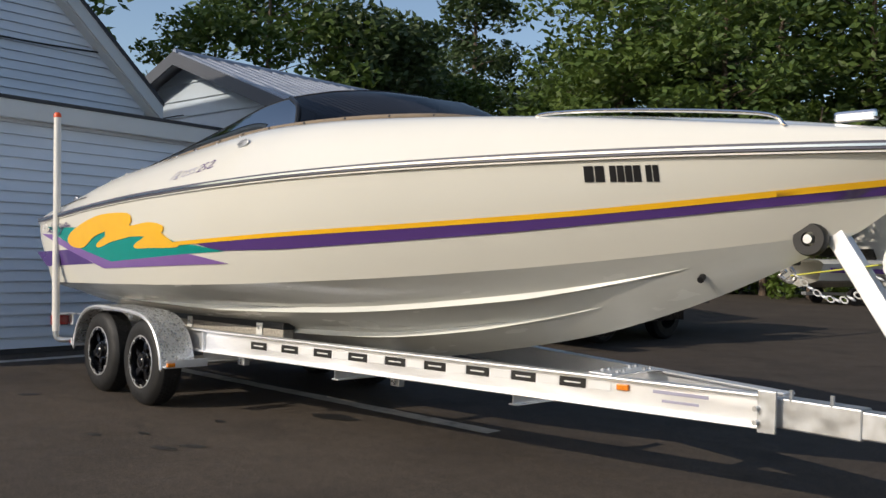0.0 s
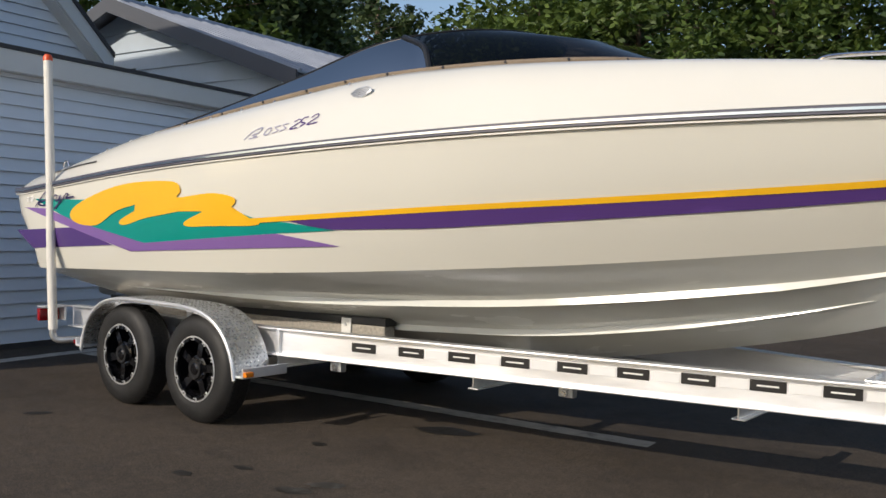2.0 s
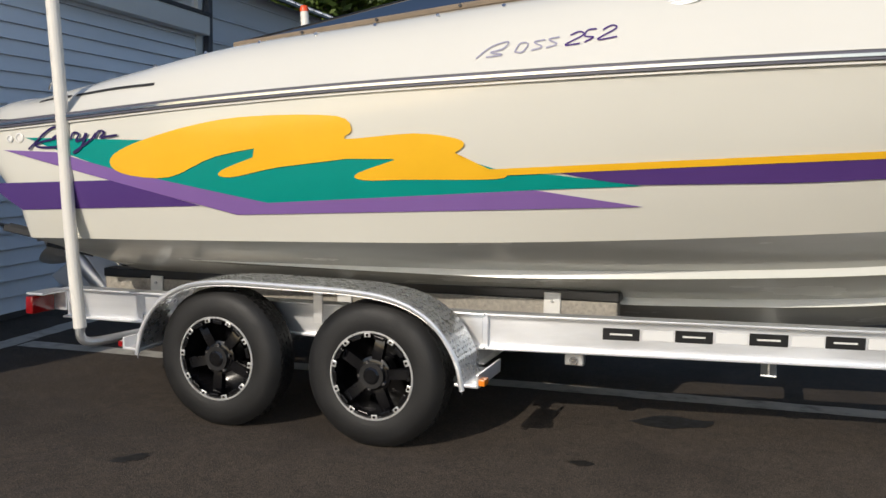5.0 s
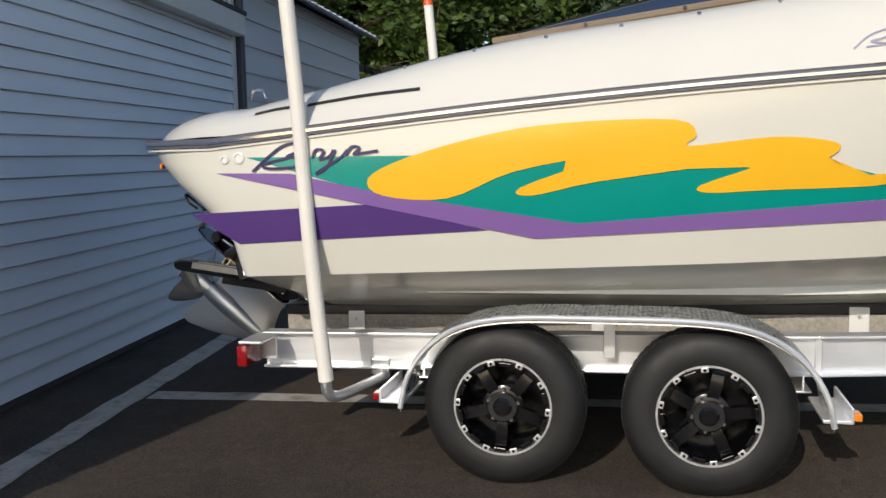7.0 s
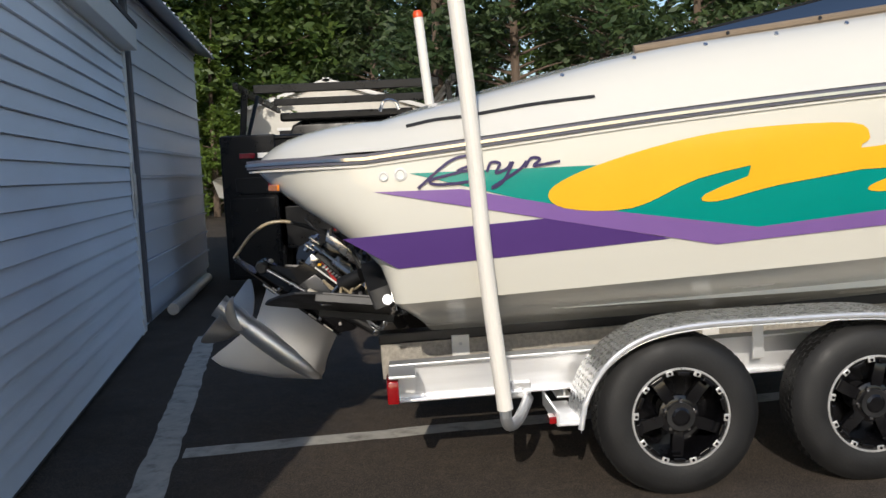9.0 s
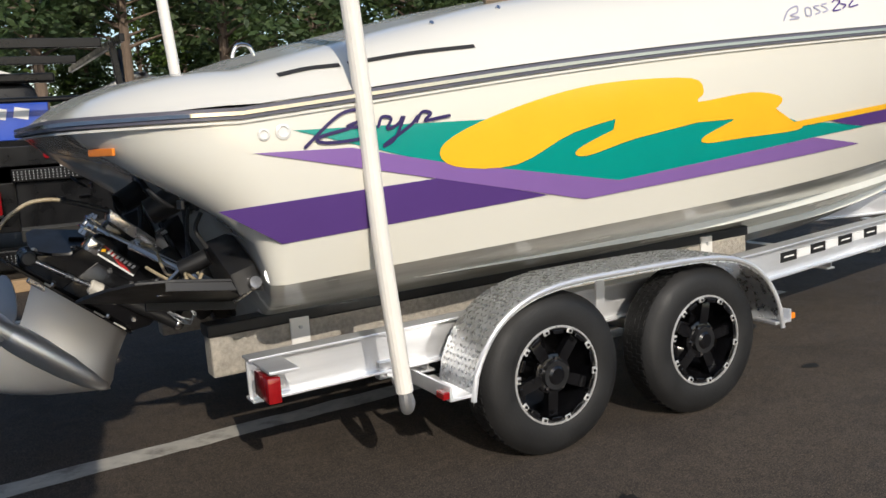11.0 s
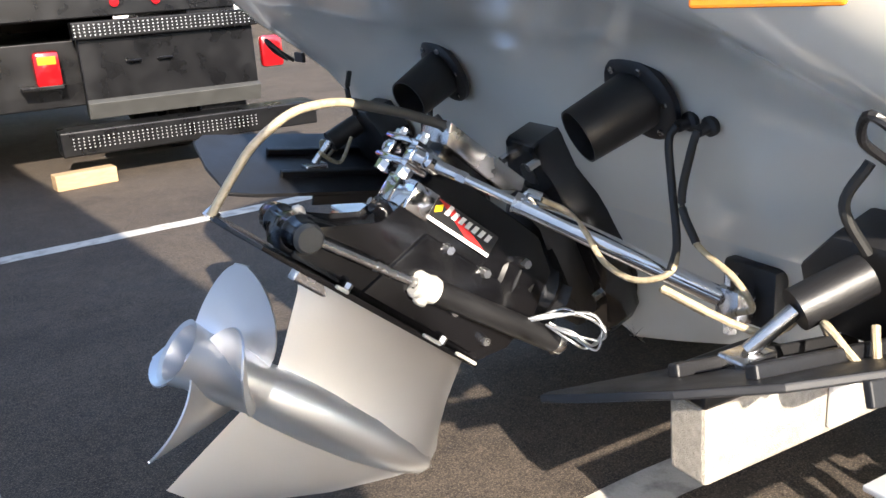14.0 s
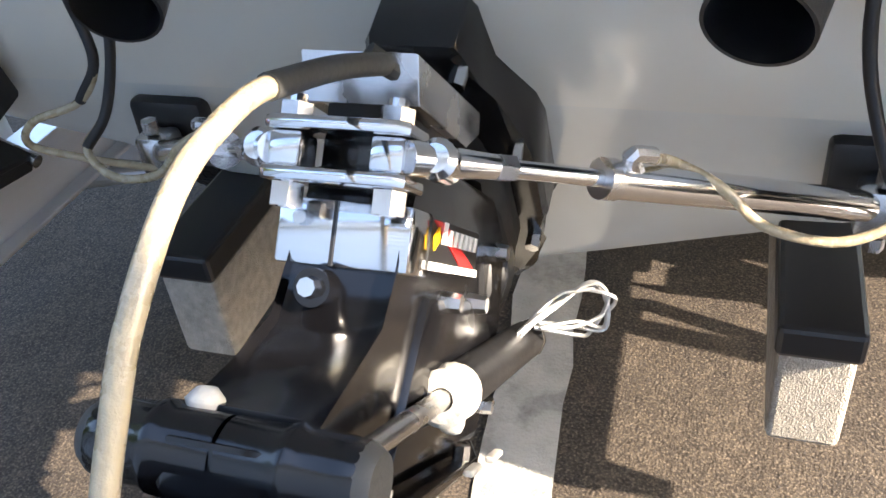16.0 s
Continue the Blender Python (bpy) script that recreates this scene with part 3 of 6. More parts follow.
# ---- the boat ----
YC = 4.22                       # the boat's centre plane
RAIL_STEM, CHINE_STEM = -0.75, -1.27
RAIL_Z = curve1([-8.9, -8.0, -7.1, -6.4, -5.7, -4.6, -3.5, -2.4, -0.75], [1.41, 1.495, 1.58, 1.632, 1.672, 1.727, 1.77, 1.80, 1.815])
RAIL_S = curve1([-8.9, -8.0, -7.0, -6.0, -5.0, -4.2, -3.4, -2.4, -1.6, -1.1, -0.75], [1.25, 1.27, 1.275, 1.265, 1.22, 1.13, 0.96, 0.66, 0.39, 0.19, 0.0])
CHINE_Z = curve1([-8.3, -7.0, -5.75, -4.5, -3.5, -2.5, -1.9, -1.27], [0.88, 0.925, 0.975, 1.055, 1.14, 1.255, 1.34, 1.44])
CHINE_S = curve1([-8.3, -7.0, -5.75, -5.0, -4.5, -3.5, -2.5, -1.9, -1.27], [1.20, 1.185, 1.12, 1.03, 0.95, 0.72, 0.43, 0.24, 0.0])
KEEL_Z = curve1([-8.3, -6.0, -5.0, -4.2, -3.57, -2.52, -1.9, -1.69, -1.27], [0.475, 0.475, 0.49, 0.54, 0.646, 0.896, 1.13, 1.225, 1.44])
TRANSOM_X = curve1([0.4, 0.74, 0.88, 1.03, 1.16, 1.27, 1.37, 1.45], [-8.05, -8.17, -8.285, -8.33, -8.47, -8.64, -8.77, -8.87])
TRANSOM_C = curve1([0.4, 0.74, 0.88, 1.03, 1.18, 1.27, 1.37, 1.45], [-8.05, -8.17, -8.25, -8.315, -8.375, -8.46, -8.74, -8.88])
CORNER_R = curve1([0.4, 0.88, 1.03, 1.2, 1.37, 1.45], [0.03, 0.05, 0.10, 0.26, 0.42, 0.50])


def topside(x, v):
    """A point of the starboard topside: v 0 at the chine, 1 at the rail."""
    stem = CHINE_STEM + (RAIL_STEM - CHINE_STEM) * v
    f = (x + 8.3) / (stem + 8.3)
    xc, xr = -8.3 + f * (CHINE_STEM + 8.3), -8.3 + f * (RAIL_STEM + 8.3)
    s = CHINE_S(xc) + (RAIL_S(xr) - CHINE_S(xc)) * v
    s += 0.035 * math.sin(math.pi * v) * min(1, (stem - x) / 1.5)
    z = CHINE_Z(xc) + (RAIL_Z(xr) - CHINE_Z(xc)) * v
    return Vector((x, YC - s, z))


def bottom(x, w):
    """A point of the starboard bottom: w 0 at the keel, 1 at the chine."""
    s = CHINE_S(x) * w
    z = KEEL_Z(x) + (CHINE_Z(x) - KEEL_Z(x)) * (w ** 1.08)
    return Vector((x, YC - s, z))


def row_points(fn, v, stem):
    """One lengthwise line of the hull from the centre of the transom round the quarter to the stem."""
    z0 = fn(-8.2, v).z
    for _ in range(4):
        xt, r = TRANSOM_X(z0), CORNER_R(z0)
        p = fn(xt + r, v)
        z0 = p.z
    s0 = YC - p.y
    pts = []
    for u, inset in ((0, 1), (0.3, 1), (0.55, 1), (0.75, 0.85), (0.9, 0.35)):
        pts.append(Vector((xt + (TRANSOM_C(z0) - xt) * inset, YC - (s0 - r) * u, z0)))
    for k in range(9):
        a = math.pi / 2 * k / 8
        pts.append(Vector((xt + r * (1 - math.cos(a)), YC - (s0 - r * (1 - math.sin(a))), z0)))
    n = 46
    for k in range(1, n + 1):
        x = xt + r + (stem - xt - r) * k / n
        pts.append(fn(x, v))
    return pts


def mirrored(rows):
    """Rows of the starboard side, and of the port side after them, as one skin from centre to centre."""
    return [[Vector((p.x, 2 * YC - p.y, p.z)) for p in row[::-1]][:-1] + row for row in rows]


def hull_side(x, z, off):
    """The place on the starboard topside at (x, z), off metres out of the skin."""
    v = 0.5
    for _ in range(6):
        lo, hi = topside(x, 0).z, topside(x, 1).z
        v += (z - topside(x, v).z) / max(0.05, hi - lo)
        v = min(max(v, 0.01), 0.99)
    p = topside(x, v)
    du = topside(x + 0.05, v) - p
    dv = topside(x, min(v + 0.05, 1)) - p
    n = du.cross(dv).normalized()
    if n.y > 0:
        n = -n
    return p + n * off


boat = thing("sport_boat", "cream-white sport boat with teal yellow and purple graphics on a trailer", "boat")

vs_top = [0, 0.12, 0.25, 0.4, 0.55, 0.7, 0.85, 1.0]
rows = [row_points(topside, v, CHINE_STEM + (RAIL_STEM - CHINE_STEM) * v) for v in vs_top]
part("hull_shell", grid_mesh(mirrored(rows)), GEL, boat, "glossy cream-white gelcoat topsides", True, 40)
rows = [row_points(bottom, w, CHINE_STEM) for w in (0, 0.15, 0.3, 0.45, 0.6, 0.75, 0.9, 1.0)]
part("hull_bottom", grid_mesh(mirrored(rows)), GEL_BOTTOM, boat, "pale grey vee bottom", True, 30)


def strake(w, x0, x1, lip, side):
    rows = []
    n = 60
    for k in range(n + 1):
        x = x0 + (x1 - x0) * k / n
        fade = min(1, (n - k) / 10, k / 20)
        p, q = bottom(x, w), bottom(x, w - 0.07)
        r = p + Vector((0, -0.012 * fade, -lip * fade))
        rows.append([Vector((u.x, YC + side * (YC - u.y) * -1, u.z)) for u in (p + Vector((0, 0, 0.003)), r, q + Vector((0, 0, 0.002)))])
    return grid_mesh(rows)


for side in (1, -1):
    part("strake", strake(0.70, -7.6, -2.05, 0.035, side), GEL_BOTTOM, boat, "", True, 20)
    part("strake", strake(0.38, -7.6, -2.6, 0.035, side), GEL_BOTTOM, boat, "", True, 20)

# rub rail: dark band, chrome insert
rail_line = row_points(topside, 1.0, RAIL_STEM)
full = mirrored([rail_line])[0]


def rail_band(z_lo, z_hi, out):
    lows, highs, lo_in, hi_in = [], [], [], []
    for i, p in enumerate(full):
        a, b = full[max(i - 1, 0)], full[min(i + 1, len(full) - 1)]
        d = (b - a)
        n = Vector((-d.y, d.x, 0)).normalized()
        c = p - Vector((-5, YC, p.z))
        if n.dot(Vector((c.x * 0.2, c.y, 0))) < 0:
            n = -n
        if abs(d.y) > abs(d.x) * 3 and p.x < -8:
            n = Vector((-1, 0, 0))
        lo_in.append(p + Vector((0, 0, z_lo)) - n * 0.02)
        lows.append(p + Vector((0, 0, z_lo)) + n * out)
        highs.append(p + Vector((0, 0, z_hi)) + n * out)
        hi_in.append(p + Vector((0, 0, z_hi)) - n * 0.02)
    return grid_mesh([lo_in, lows, highs, hi_in])


rub = part("rub_rail", rail_band(-0.014, 0.022, 0.02), node_mat("grey_vinyl_rail", (0.10, 0.10, 0.13), 0.4, vary=0.05), boat, "dark grey rub rail with chrome insert", True, 50)
part("chrome_insert", rail_band(-0.002, 0.010, 0.026), CHROME, rub, "chrome strip", True, 50)
part("lower_bead", rail_band(-0.028, -0.02, 0.012), GEL_DECK, rub)

# deck: from the rail up over the crown; the cockpit is a well behind the windscreen
DECK_Z = curve1([-8.9, -8.4, -7.8, -7.2, -6.4, -5.6, -5.0, -4.4, -3.6, -2.6, -1.7, -0.75], [1.46, 1.60, 1.735, 1.86, 1.955, 2.045, 2.105, 2.115, 2.09, 2.03, 1.95, 1.86])


def deck_section(x):
    r, zr, zd = RAIL_S(x), RAIL_Z(x) + 0.026, DECK_Z(x)
    h = zd - zr
    well = -6.95 < x < -4.95
    inner = max(0.0, min(1, (x + 8.6) / 0.5))
    prof = [(1.0, 0.0), (0.985, 0.10), (0.96, 0.30), (0.93, 0.52), (0.89, 0.72), (0.84, 0.88), (0.78, 0.97), (0.72, 1.0)]
    pts = [Vector((x, YC - r * a, zr + h * b)) for a, b in prof]
    if well:
        pts += [Vector((x, YC - r * a, zz)) for a, zz in ((0.70, zd - 0.01), (0.66, zd - 0.12), (0.64, 1.4), (0.0, 1.4))]
    else:
        crown = 0.05 * min(1, max(0, (RAIL_STEM - x) / 1.0)) * inner
        pts += [Vector((x, YC - r * a, zd + crown * c)) for a, c in ((0.6, 0.3), (0.45, 0.65), (0.25, 0.9), (0.0, 1.0))]
    return pts


xs = [-8.3 + 0.12 * k for k in range(63)]
xs = sorted([x for x in xs if x < RAIL_STEM - 0.05] + [-6.951, -6.949, -4.951, -4.949, -0.85, -0.78, -0.755])
secs = [deck_section(x) for x in xs]
# quarter: the deck folds down round the stern
tail = []
for k in range(0, 9):
    a = math.pi / 2 * k / 8
    sec = []
    base = deck_section(-8.3)
    for i, p in enumerate(base):
        j = i / (len(base) - 1)
        u = (YC - p.y) / (YC - base[0].y)
        x = -8.3 - (0.56 - 0.0) * math.sin(a) * (1 - 0.0 * j)
        s_rim = (YC - base[0].y) - 0.55 * (1 - math.cos(a))
        zr2 = 1.436 + (base[0].z - 1.436) * math.cos(a) ** 1.5
        zz = zr2 + (p.z - base[0].z) * math.cos(a) ** 0.8
        sec.append(Vector((x, YC - s_rim * u, zz)))
    tail.append(sec)
secs = tail[:0:-1] + secs
deck_rows = [list(c) for c in zip(*secs)]
deck_bm = grid_mesh([[Vector((p.x, 2 * YC - p.y, p.z)) for p in row] for row in deck_rows] + deck_rows[::-1][1:])
part("deck", deck_bm, GEL_DECK, boat, "glossy white deck moulding with raised coaming", True, 38)

# windscreen: a wrap of smoked acrylic on the coaming, tan bound lower edge
base_c = spline([(-7.2, 0.90, 1.875), (-6.4, 0.93, 1.965), (-5.6, 0.93, 2.055), (-5.0, 0.88, 2.11), (-4.3, 0.74, 2.135), (-3.75, 0.45, 2.145), (-3.55, 0.0, 2.15)], 8)
top_c = spline([(-7.2, 0.89, 1.89), (-6.4, 0.84, 2.055), (-5.8, 0.80, 2.19), (-5.25, 0.72, 2.34), (-4.85, 0.56, 2.40), (-4.58, 0.32, 2.42), (-4.48, 0.0, 2.425)], 8)


def wrap(lo, hi):
    a = [Vector((x, YC - s, z)) for x, s, z in lo]
    b = [Vector((x, YC - s, z)) for x, s, z in hi]
    a2 = [Vector((p.x, 2 * YC - p.y, p.z)) for p in a]
    b2 = [Vector((p.x, 2 * YC - p.y, p.z)) for p in b]
    return a + a2[::-1][1:], b + b2[::-1][1:]


A, B = wrap(base_c, top_c)
mid = [(p + q) / 2 + Vector((0.05, 0, 0.03)) * min(1, (q - p).length * 3) for p, q in zip(A, B)]
pa = next(i for i, p in enumerate(A) if p.x > -4.80)
pb = len(A) - 1 - pa
glass = part("windscreen", grid_mesh([r[pa:pb + 1] for r in (A, mid, B)]), DARK_ACRYLIC, boat, "dark wraparound acrylic windscreen", True, 60)
for lo, hi in ((0, pa + 1), (pb, len(A))):
    part("side_pane", grid_mesh([r[lo:hi] for r in (A, mid, B)]), SMOKED, glass, "pale smoked side pane", True, 60)
for i in (pa, pb):
    part("pillar", hose([A[i], mid[i], B[i]], 0.018, 6, 8), INK, glass, "black pillar between the panes")
bound = part("binding", hose([p + Vector((0, 0, 0.004)) for p in A], 0.017, 1, 8, False), TAN_TRIM, glass, "tan bound lower edge with black snaps")
part("top_edge", hose(B, 0.006, 1, 6, False), INK, glass)
for i in range(4, len(A) - 4, 4):
    part("snap", tube(A[i] + Vector((0, -0.016 if A[i].y < YC else 0.016, 0.006)), A[i] + Vector((0, -0.022 if A[i].y < YC else 0.022, 0.008)), 0.008, seg=10), INK, glass)
# deck snaps below the binding
for k in range(9):
    x = -7.55 + 0.3 * k
    sec = deck_section(x)
    p = sec[5]
    part("deck_snap", tube(p, p + Vector((0, -0.008, 0.005)), 0.009, seg=10), STEEL, boat)

# seats seen over the coaming
for y in (3.85, 4.6):
    seat = thing("bolster_seat", "cream vinyl bolster seat in the cockpit", "seat", "cockpit seats")
    part("seat_back", box((-5.95, y, 1.85), (0.16, 0.52, 0.6), None, 0.05), GEL_DECK, seat, "", True, 60)
    part("seat_base", box((-5.7, y, 1.56), (0.5, 0.52, 0.32), None, 0.05), GEL_DECK, seat, "", True, 60)


# ---- graphics on the side ----
def decal(name, pts, material, off, smooth_n=0, parent=None, label="", cell=0.12):
    """A flat shape in (x, z), laid on the topside skin."""
    if smooth_n:
        closed = pts + pts[:3]
        ps = spline([(x, 0, z) for x, z in closed], smooth_n)[smooth_n:-smooth_n - 1]
        pts = [(p.x, p.z) for p in ps]
    bm = bmesh.new()
    bm.faces.new([bm.verts.new((x, 0, z)) for x, z in pts])
    bmesh.ops.triangulate(bm, faces=bm.faces)
    x0, x1 = min(p[0] for p in pts), max(p[0] for p in pts)
    z0, z1 = min(p[1] for p in pts), max(p[1] for p in pts)
    for lo, hi, no in ((x0, x1, (1, 0, 0)), (z0, z1, (0, 0, 1))):
        c = lo + cell
        while c < hi:
            bmesh.ops.bisect_plane(bm, geom=bm.verts[:] + bm.edges[:] + bm.faces[:], plane_co=(c * no[0], 0, c * no[2]), plane_no=no)
            c += cell
    for v in bm.verts:
        v.co = hull_side(v.co.x, v.co.z, off)
    return part(name, bm, material, parent or boat, label, True, 60)


Y_TOP = curve1([-5.75, -4.55, -3.4, -2.37, -1.5, -1.05], [1.295, 1.376, 1.452, 1.535, 1.63, 1.685])
xs_s = [-5.75 + 0.15 * k for k in range(33)]
xs_s = [x for x in xs_s if x < -0.98]
decal("yellow_stripe", [(x, Y_TOP(x)) for x in xs_s] + [(x, Y_TOP(x) - 0.028) for x in xs_s[::-1]], YELLOW, 0.009, label="long yellow pinstripe")
xs_p = [x for x in xs_s if x > -5.5]
decal("purple_stripe", [(x, Y_TOP(x) - 0.028) for x in xs_p] + [(x, Y_TOP(x) - 0.03 - float(np.interp(x, [-5.45, -5.2, -4.5, -2.9, -2.37, -1.0], [0, 0.06, 0.08, 0.058, 0.046, 0.036]))) for x in xs_p[::-1]], PURPLE, 0.006, label="long dark purple stripe")
decal("teal_shape", [(-8.2, 1.40), (-7.41, 1.395), (-6.9, 1.40), (-6.1, 1.40), (-5.95, 1.31), (-5.7, 1.29), (-5.45, 1.275), (-5.12, 1.24), (-5.56, 1.212), (-6.81, 1.115), (-7.65, 1.245)], TEAL, 0.004, label="teal wave shape")
decal("lavender_band", [(-8.34, 1.335), (-8.0, 1.33), (-7.63, 1.25), (-6.81, 1.117), (-5.56, 1.212), (-5.12, 1.155), (-6.98, 1.055)], LAVENDER, 0.006, label="lavender band")
decal("purple_band", [(-8.47, 1.16), (-7.65, 1.20), (-7.17, 1.09), (-8.26, 1.03)], PURPLE, 0.0045, label="dark purple band at the stern")
decal("yellow_wave", [(-7.66, 1.305), (-7.5, 1.385), (-7.17, 1.47), (-6.86, 1.51), (-6.44, 1.512), (-6.365, 1.45), (-6.40, 1.412),
                      (-6.08, 1.44), (-5.885, 1.42), (-5.86, 1.385), (-5.95, 1.335), (-6.10, 1.287), (-5.72, 1.283), (-5.72, 1.255),
                      (-6.1, 1.243), (-6.32, 1.235), (-6.345, 1.265), (-6.12, 1.345), (-6.30, 1.337), (-6.73, 1.283), (-6.99, 1.23), (-7.035, 1.262), (-6.72, 1.378), (-7.06, 1.325), (-7.33, 1.222), (-7.6, 1.235)],
      YELLOW, 0.008, 4, label="yellow brush-stroke wave")


def script_stroke(name, pts, w, material, off, on):
    """A pen stroke of width w along (x, z) points on a skin."""
    ps = spline([(x, 0, z) for x, z in pts], 6)
    top, bot = [], []
    for i, p in enumerate(ps):
        d = (ps[min(i + 1, len(ps) - 1)] - ps[max(i - 1, 0)]).normalized()
        n = Vector((-d.z, 0, d.x)) * w / 2
        top.append(on((p + n).x, (p + n).z, off))
        bot.append(on((p - n).x, (p - n).z, off))
    return part(name, grid_mesh([top, bot]), material, boat, "", True, 60)


# maker's mark as plain purple pen strokes
for pts in ([(-8.17, 1.34), (-8.02, 1.44), (-7.92, 1.455), (-7.9, 1.43), (-7.99, 1.40), (-7.92, 1.395), (-7.93, 1.36), (-8.08, 1.352), (-8.11, 1.37), (-7.98, 1.395)],
            [(-7.86, 1.39), (-7.84, 1.425), (-7.80, 1.42), (-7.82, 1.385), (-7.77, 1.40), (-7.75, 1.425)],
            [(-7.74, 1.425), (-7.79, 1.35), (-7.84, 1.33), (-7.72, 1.39), (-7.68, 1.425)],
            [(-7.69, 1.40), (-7.66, 1.435), (-7.62, 1.43), (-7.65, 1.405), (-7.60, 1.41), (-7.53, 1.418)]):
    script_stroke("script_mark", [(-8.17 + (x + 8.17) * 0.87, z) for x, z in pts], 0.011, NAVY, 0.010, hull_side)

# registration mark as plain bars
for a, b in ((0, 27), (31, 57), (72, 90), (93, 112), (115, 134), (137, 157), (170, 186), (189, 204)):
    x, w = -2.405 + 0.00178 * a, 0.00178 * (b - a)
    decal("registration_bar", [(x, 1.665), (x + w, 1.665), (x + w + 0.004, 1.745), (x + 0.004, 1.745)], INK, 0.004)


def deck_side(x, z, off):
    r, zr, zd = RAIL_S(x), RAIL_Z(x) + 0.026, DECK_Z(x)
    prof = [(1.0, 0.0), (0.985, 0.10), (0.96, 0.30), (0.93, 0.52), (0.89, 0.72), (0.84, 0.88), (0.78, 0.97)]
    t = (z - zr) / (zd - zr)
    a = float(np.interp(t, [p[1] for p in prof], [p[0] for p in prof]))
    return Vector((x, YC - r * a - off, z + off * 0.3))


# model mark on the deck side as plain pen strokes
for pts, mt in (([(-5.93, 1.75), (-5.86, 1.80), (-5.78, 1.82), (-5.80, 1.79), (-5.86, 1.775), (-5.80, 1.765), (-5.88, 1.755)], GREY_INK),
                ([(-5.74, 1.775), (-5.72, 1.81), (-5.68, 1.81), (-5.70, 1.775), (-5.74, 1.775)], GREY_INK),
                ([(-5.60, 1.825), (-5.65, 1.815), (-5.61, 1.795), (-5.66, 1.78)], GREY_INK),
                ([(-5.53, 1.835), (-5.58, 1.825), (-5.54, 1.805), (-5.59, 1.79)], GREY_INK),
                ([(-5.48, 1.84), (-5.44, 1.855), (-5.42, 1.84), (-5.50, 1.80), (-5.43, 1.805)], PURPLE),
                ([(-5.36, 1.865), (-5.40, 1.86), (-5.41, 1.835), (-5.37, 1.83), (-5.41, 1.81)], PURPLE),
                ([(-5.33, 1.86), (-5.29, 1.878), (-5.27, 1.865), (-5.35, 1.82), (-5.26, 1.83)], PURPLE)):
    pts = [(-5.24 + (x + 5.26) * 0.86, z) for x, z in pts]
    script_stroke("model_mark", pts, 0.0065, mt, 0.004, deck_side)

# oval vent
m = frame_of(deck_side(-5.0, 1.985, 0.002), (1, -0.05, 0.12), (0, 0.35, 1))
ov = part("oval_vent", prism([(0.085 * math.cos(a), 0.033 * math.sin(a)) for a in (2 * math.pi * k / 28 for k in range(28))], m, 0.008, 0.003), GALV, boat, "oval louvred steel vent", True, 40)
for k in range(-2, 3):
    part("louvre", box(m @ Vector((0, 0.011 * k, 0.009)), (0.14 - 0.02 * abs(k), 0.004, 0.004), m.to_3x3()), MACHINED, ov)

# dark strokes painting the shade in engine-air slots and a fold of the quarter deck
for x0, x1, z0, z1 in ((-7.95, -7.45, 1.615, 1.665), (-8.2, -7.98, 1.585, 1.612)):
    script_stroke("slot_shade", [(x0, z0), ((x0 + x1) / 2, (z0 + z1) / 2 + 0.006), (x1, z1)], 0.014, SHADE_FILL, 0.003, deck_side)

# hull fittings
for x, z, r in ((-8.3, 1.392, 0.020), (-8.235, 1.398, 0.026)):
    p = hull_side(x, z, 0.0)
    f = part("through_hull", lathe([(r, 0), (r, 0.006), (r * 0.7, 0.009), (r * 0.55, 0.004), (0, 0.003)], frame_of(p, (1, 0, 0), (0, 0, 1)) @ pose(0, 0, 0), 20), WHITE_PLASTIC, boat, "", True, 40)
p = bottom(-2.0, 0.5)
part("drain_fitting", tube(p, p + Vector((0.01, -0.04, -0.02)), 0.018, seg=12), BLACK_SATIN, boat)
eye = part("bow_eye", hose([(-1.66, YC, 1.22), (-1.60, YC, 1.19), (-1.57, YC, 1.22), (-1.60, YC, 1.26)], 0.010, 6, 8), STEEL, boat, "steel bow eye")
part("side_marker", box((-8.756, 3.236, 1.367), (0.012, 0.158, 0.026), 20, 0.004), AMBER, boat, "amber marker on the quarter")

# bow rail and cleats
for sd in (1, -1):
    pts = [(-2.8, YC - sd * 0.60, 2.02), (-2.7, YC - sd * 0.58, 2.05), (-2.237, YC - sd * 0.50, 2.035), (-1.62, YC - sd * 0.33, 1.985), (-1.5, YC - sd * 0.30, 1.92)]
    part("grab_rail", hose(pts, 0.010, 6, 10), CHROME, boat, "chrome grab rail")
part("bow_light", box((-1.3, YC, 1.985), (0.2, 0.06, 0.05), None, 0.015), CHROME, boat)
for s in (1, -1):
    c = part("stern_ring", hose([(-8.3, YC - s * 1.0, 1.66), (-8.28, YC - s * 1.0, 1.70), (-8.24, YC - s * 1.0, 1.70), (-8.22, YC - s * 1.0, 1.665)], 0.007, 6, 8), CHROME, boat)


# ---- the trailer ----
trailer = thing("boat_trailer", "bright aluminium tandem-axle boat trailer under the boat", "trailer")


def i_beam(a, b, h, w, t=0.012):
    """An I-section from a to b (the points are the middle of its web)."""
    a, b = Vector(a), Vector(b)
    d = b - a
    x = d.normalized()
    y = Vector((-x.y, x.x, 0)).normalized()
    z = x.cross(y)
    r = Matrix((x, y, z)).transposed()
    c = (a + b) / 2
    bm = bmesh.new()
    add_box(bm, c, (d.length, t, h - 2 * t), r)
    for s in (1, -1):
        add_box(bm, c + z * s * (h / 2 - t / 2), (d.length, w, t), r, 0.003)
    return bm


RAIL_Y = 3.34
FAR_RAIL_Y = 5.34


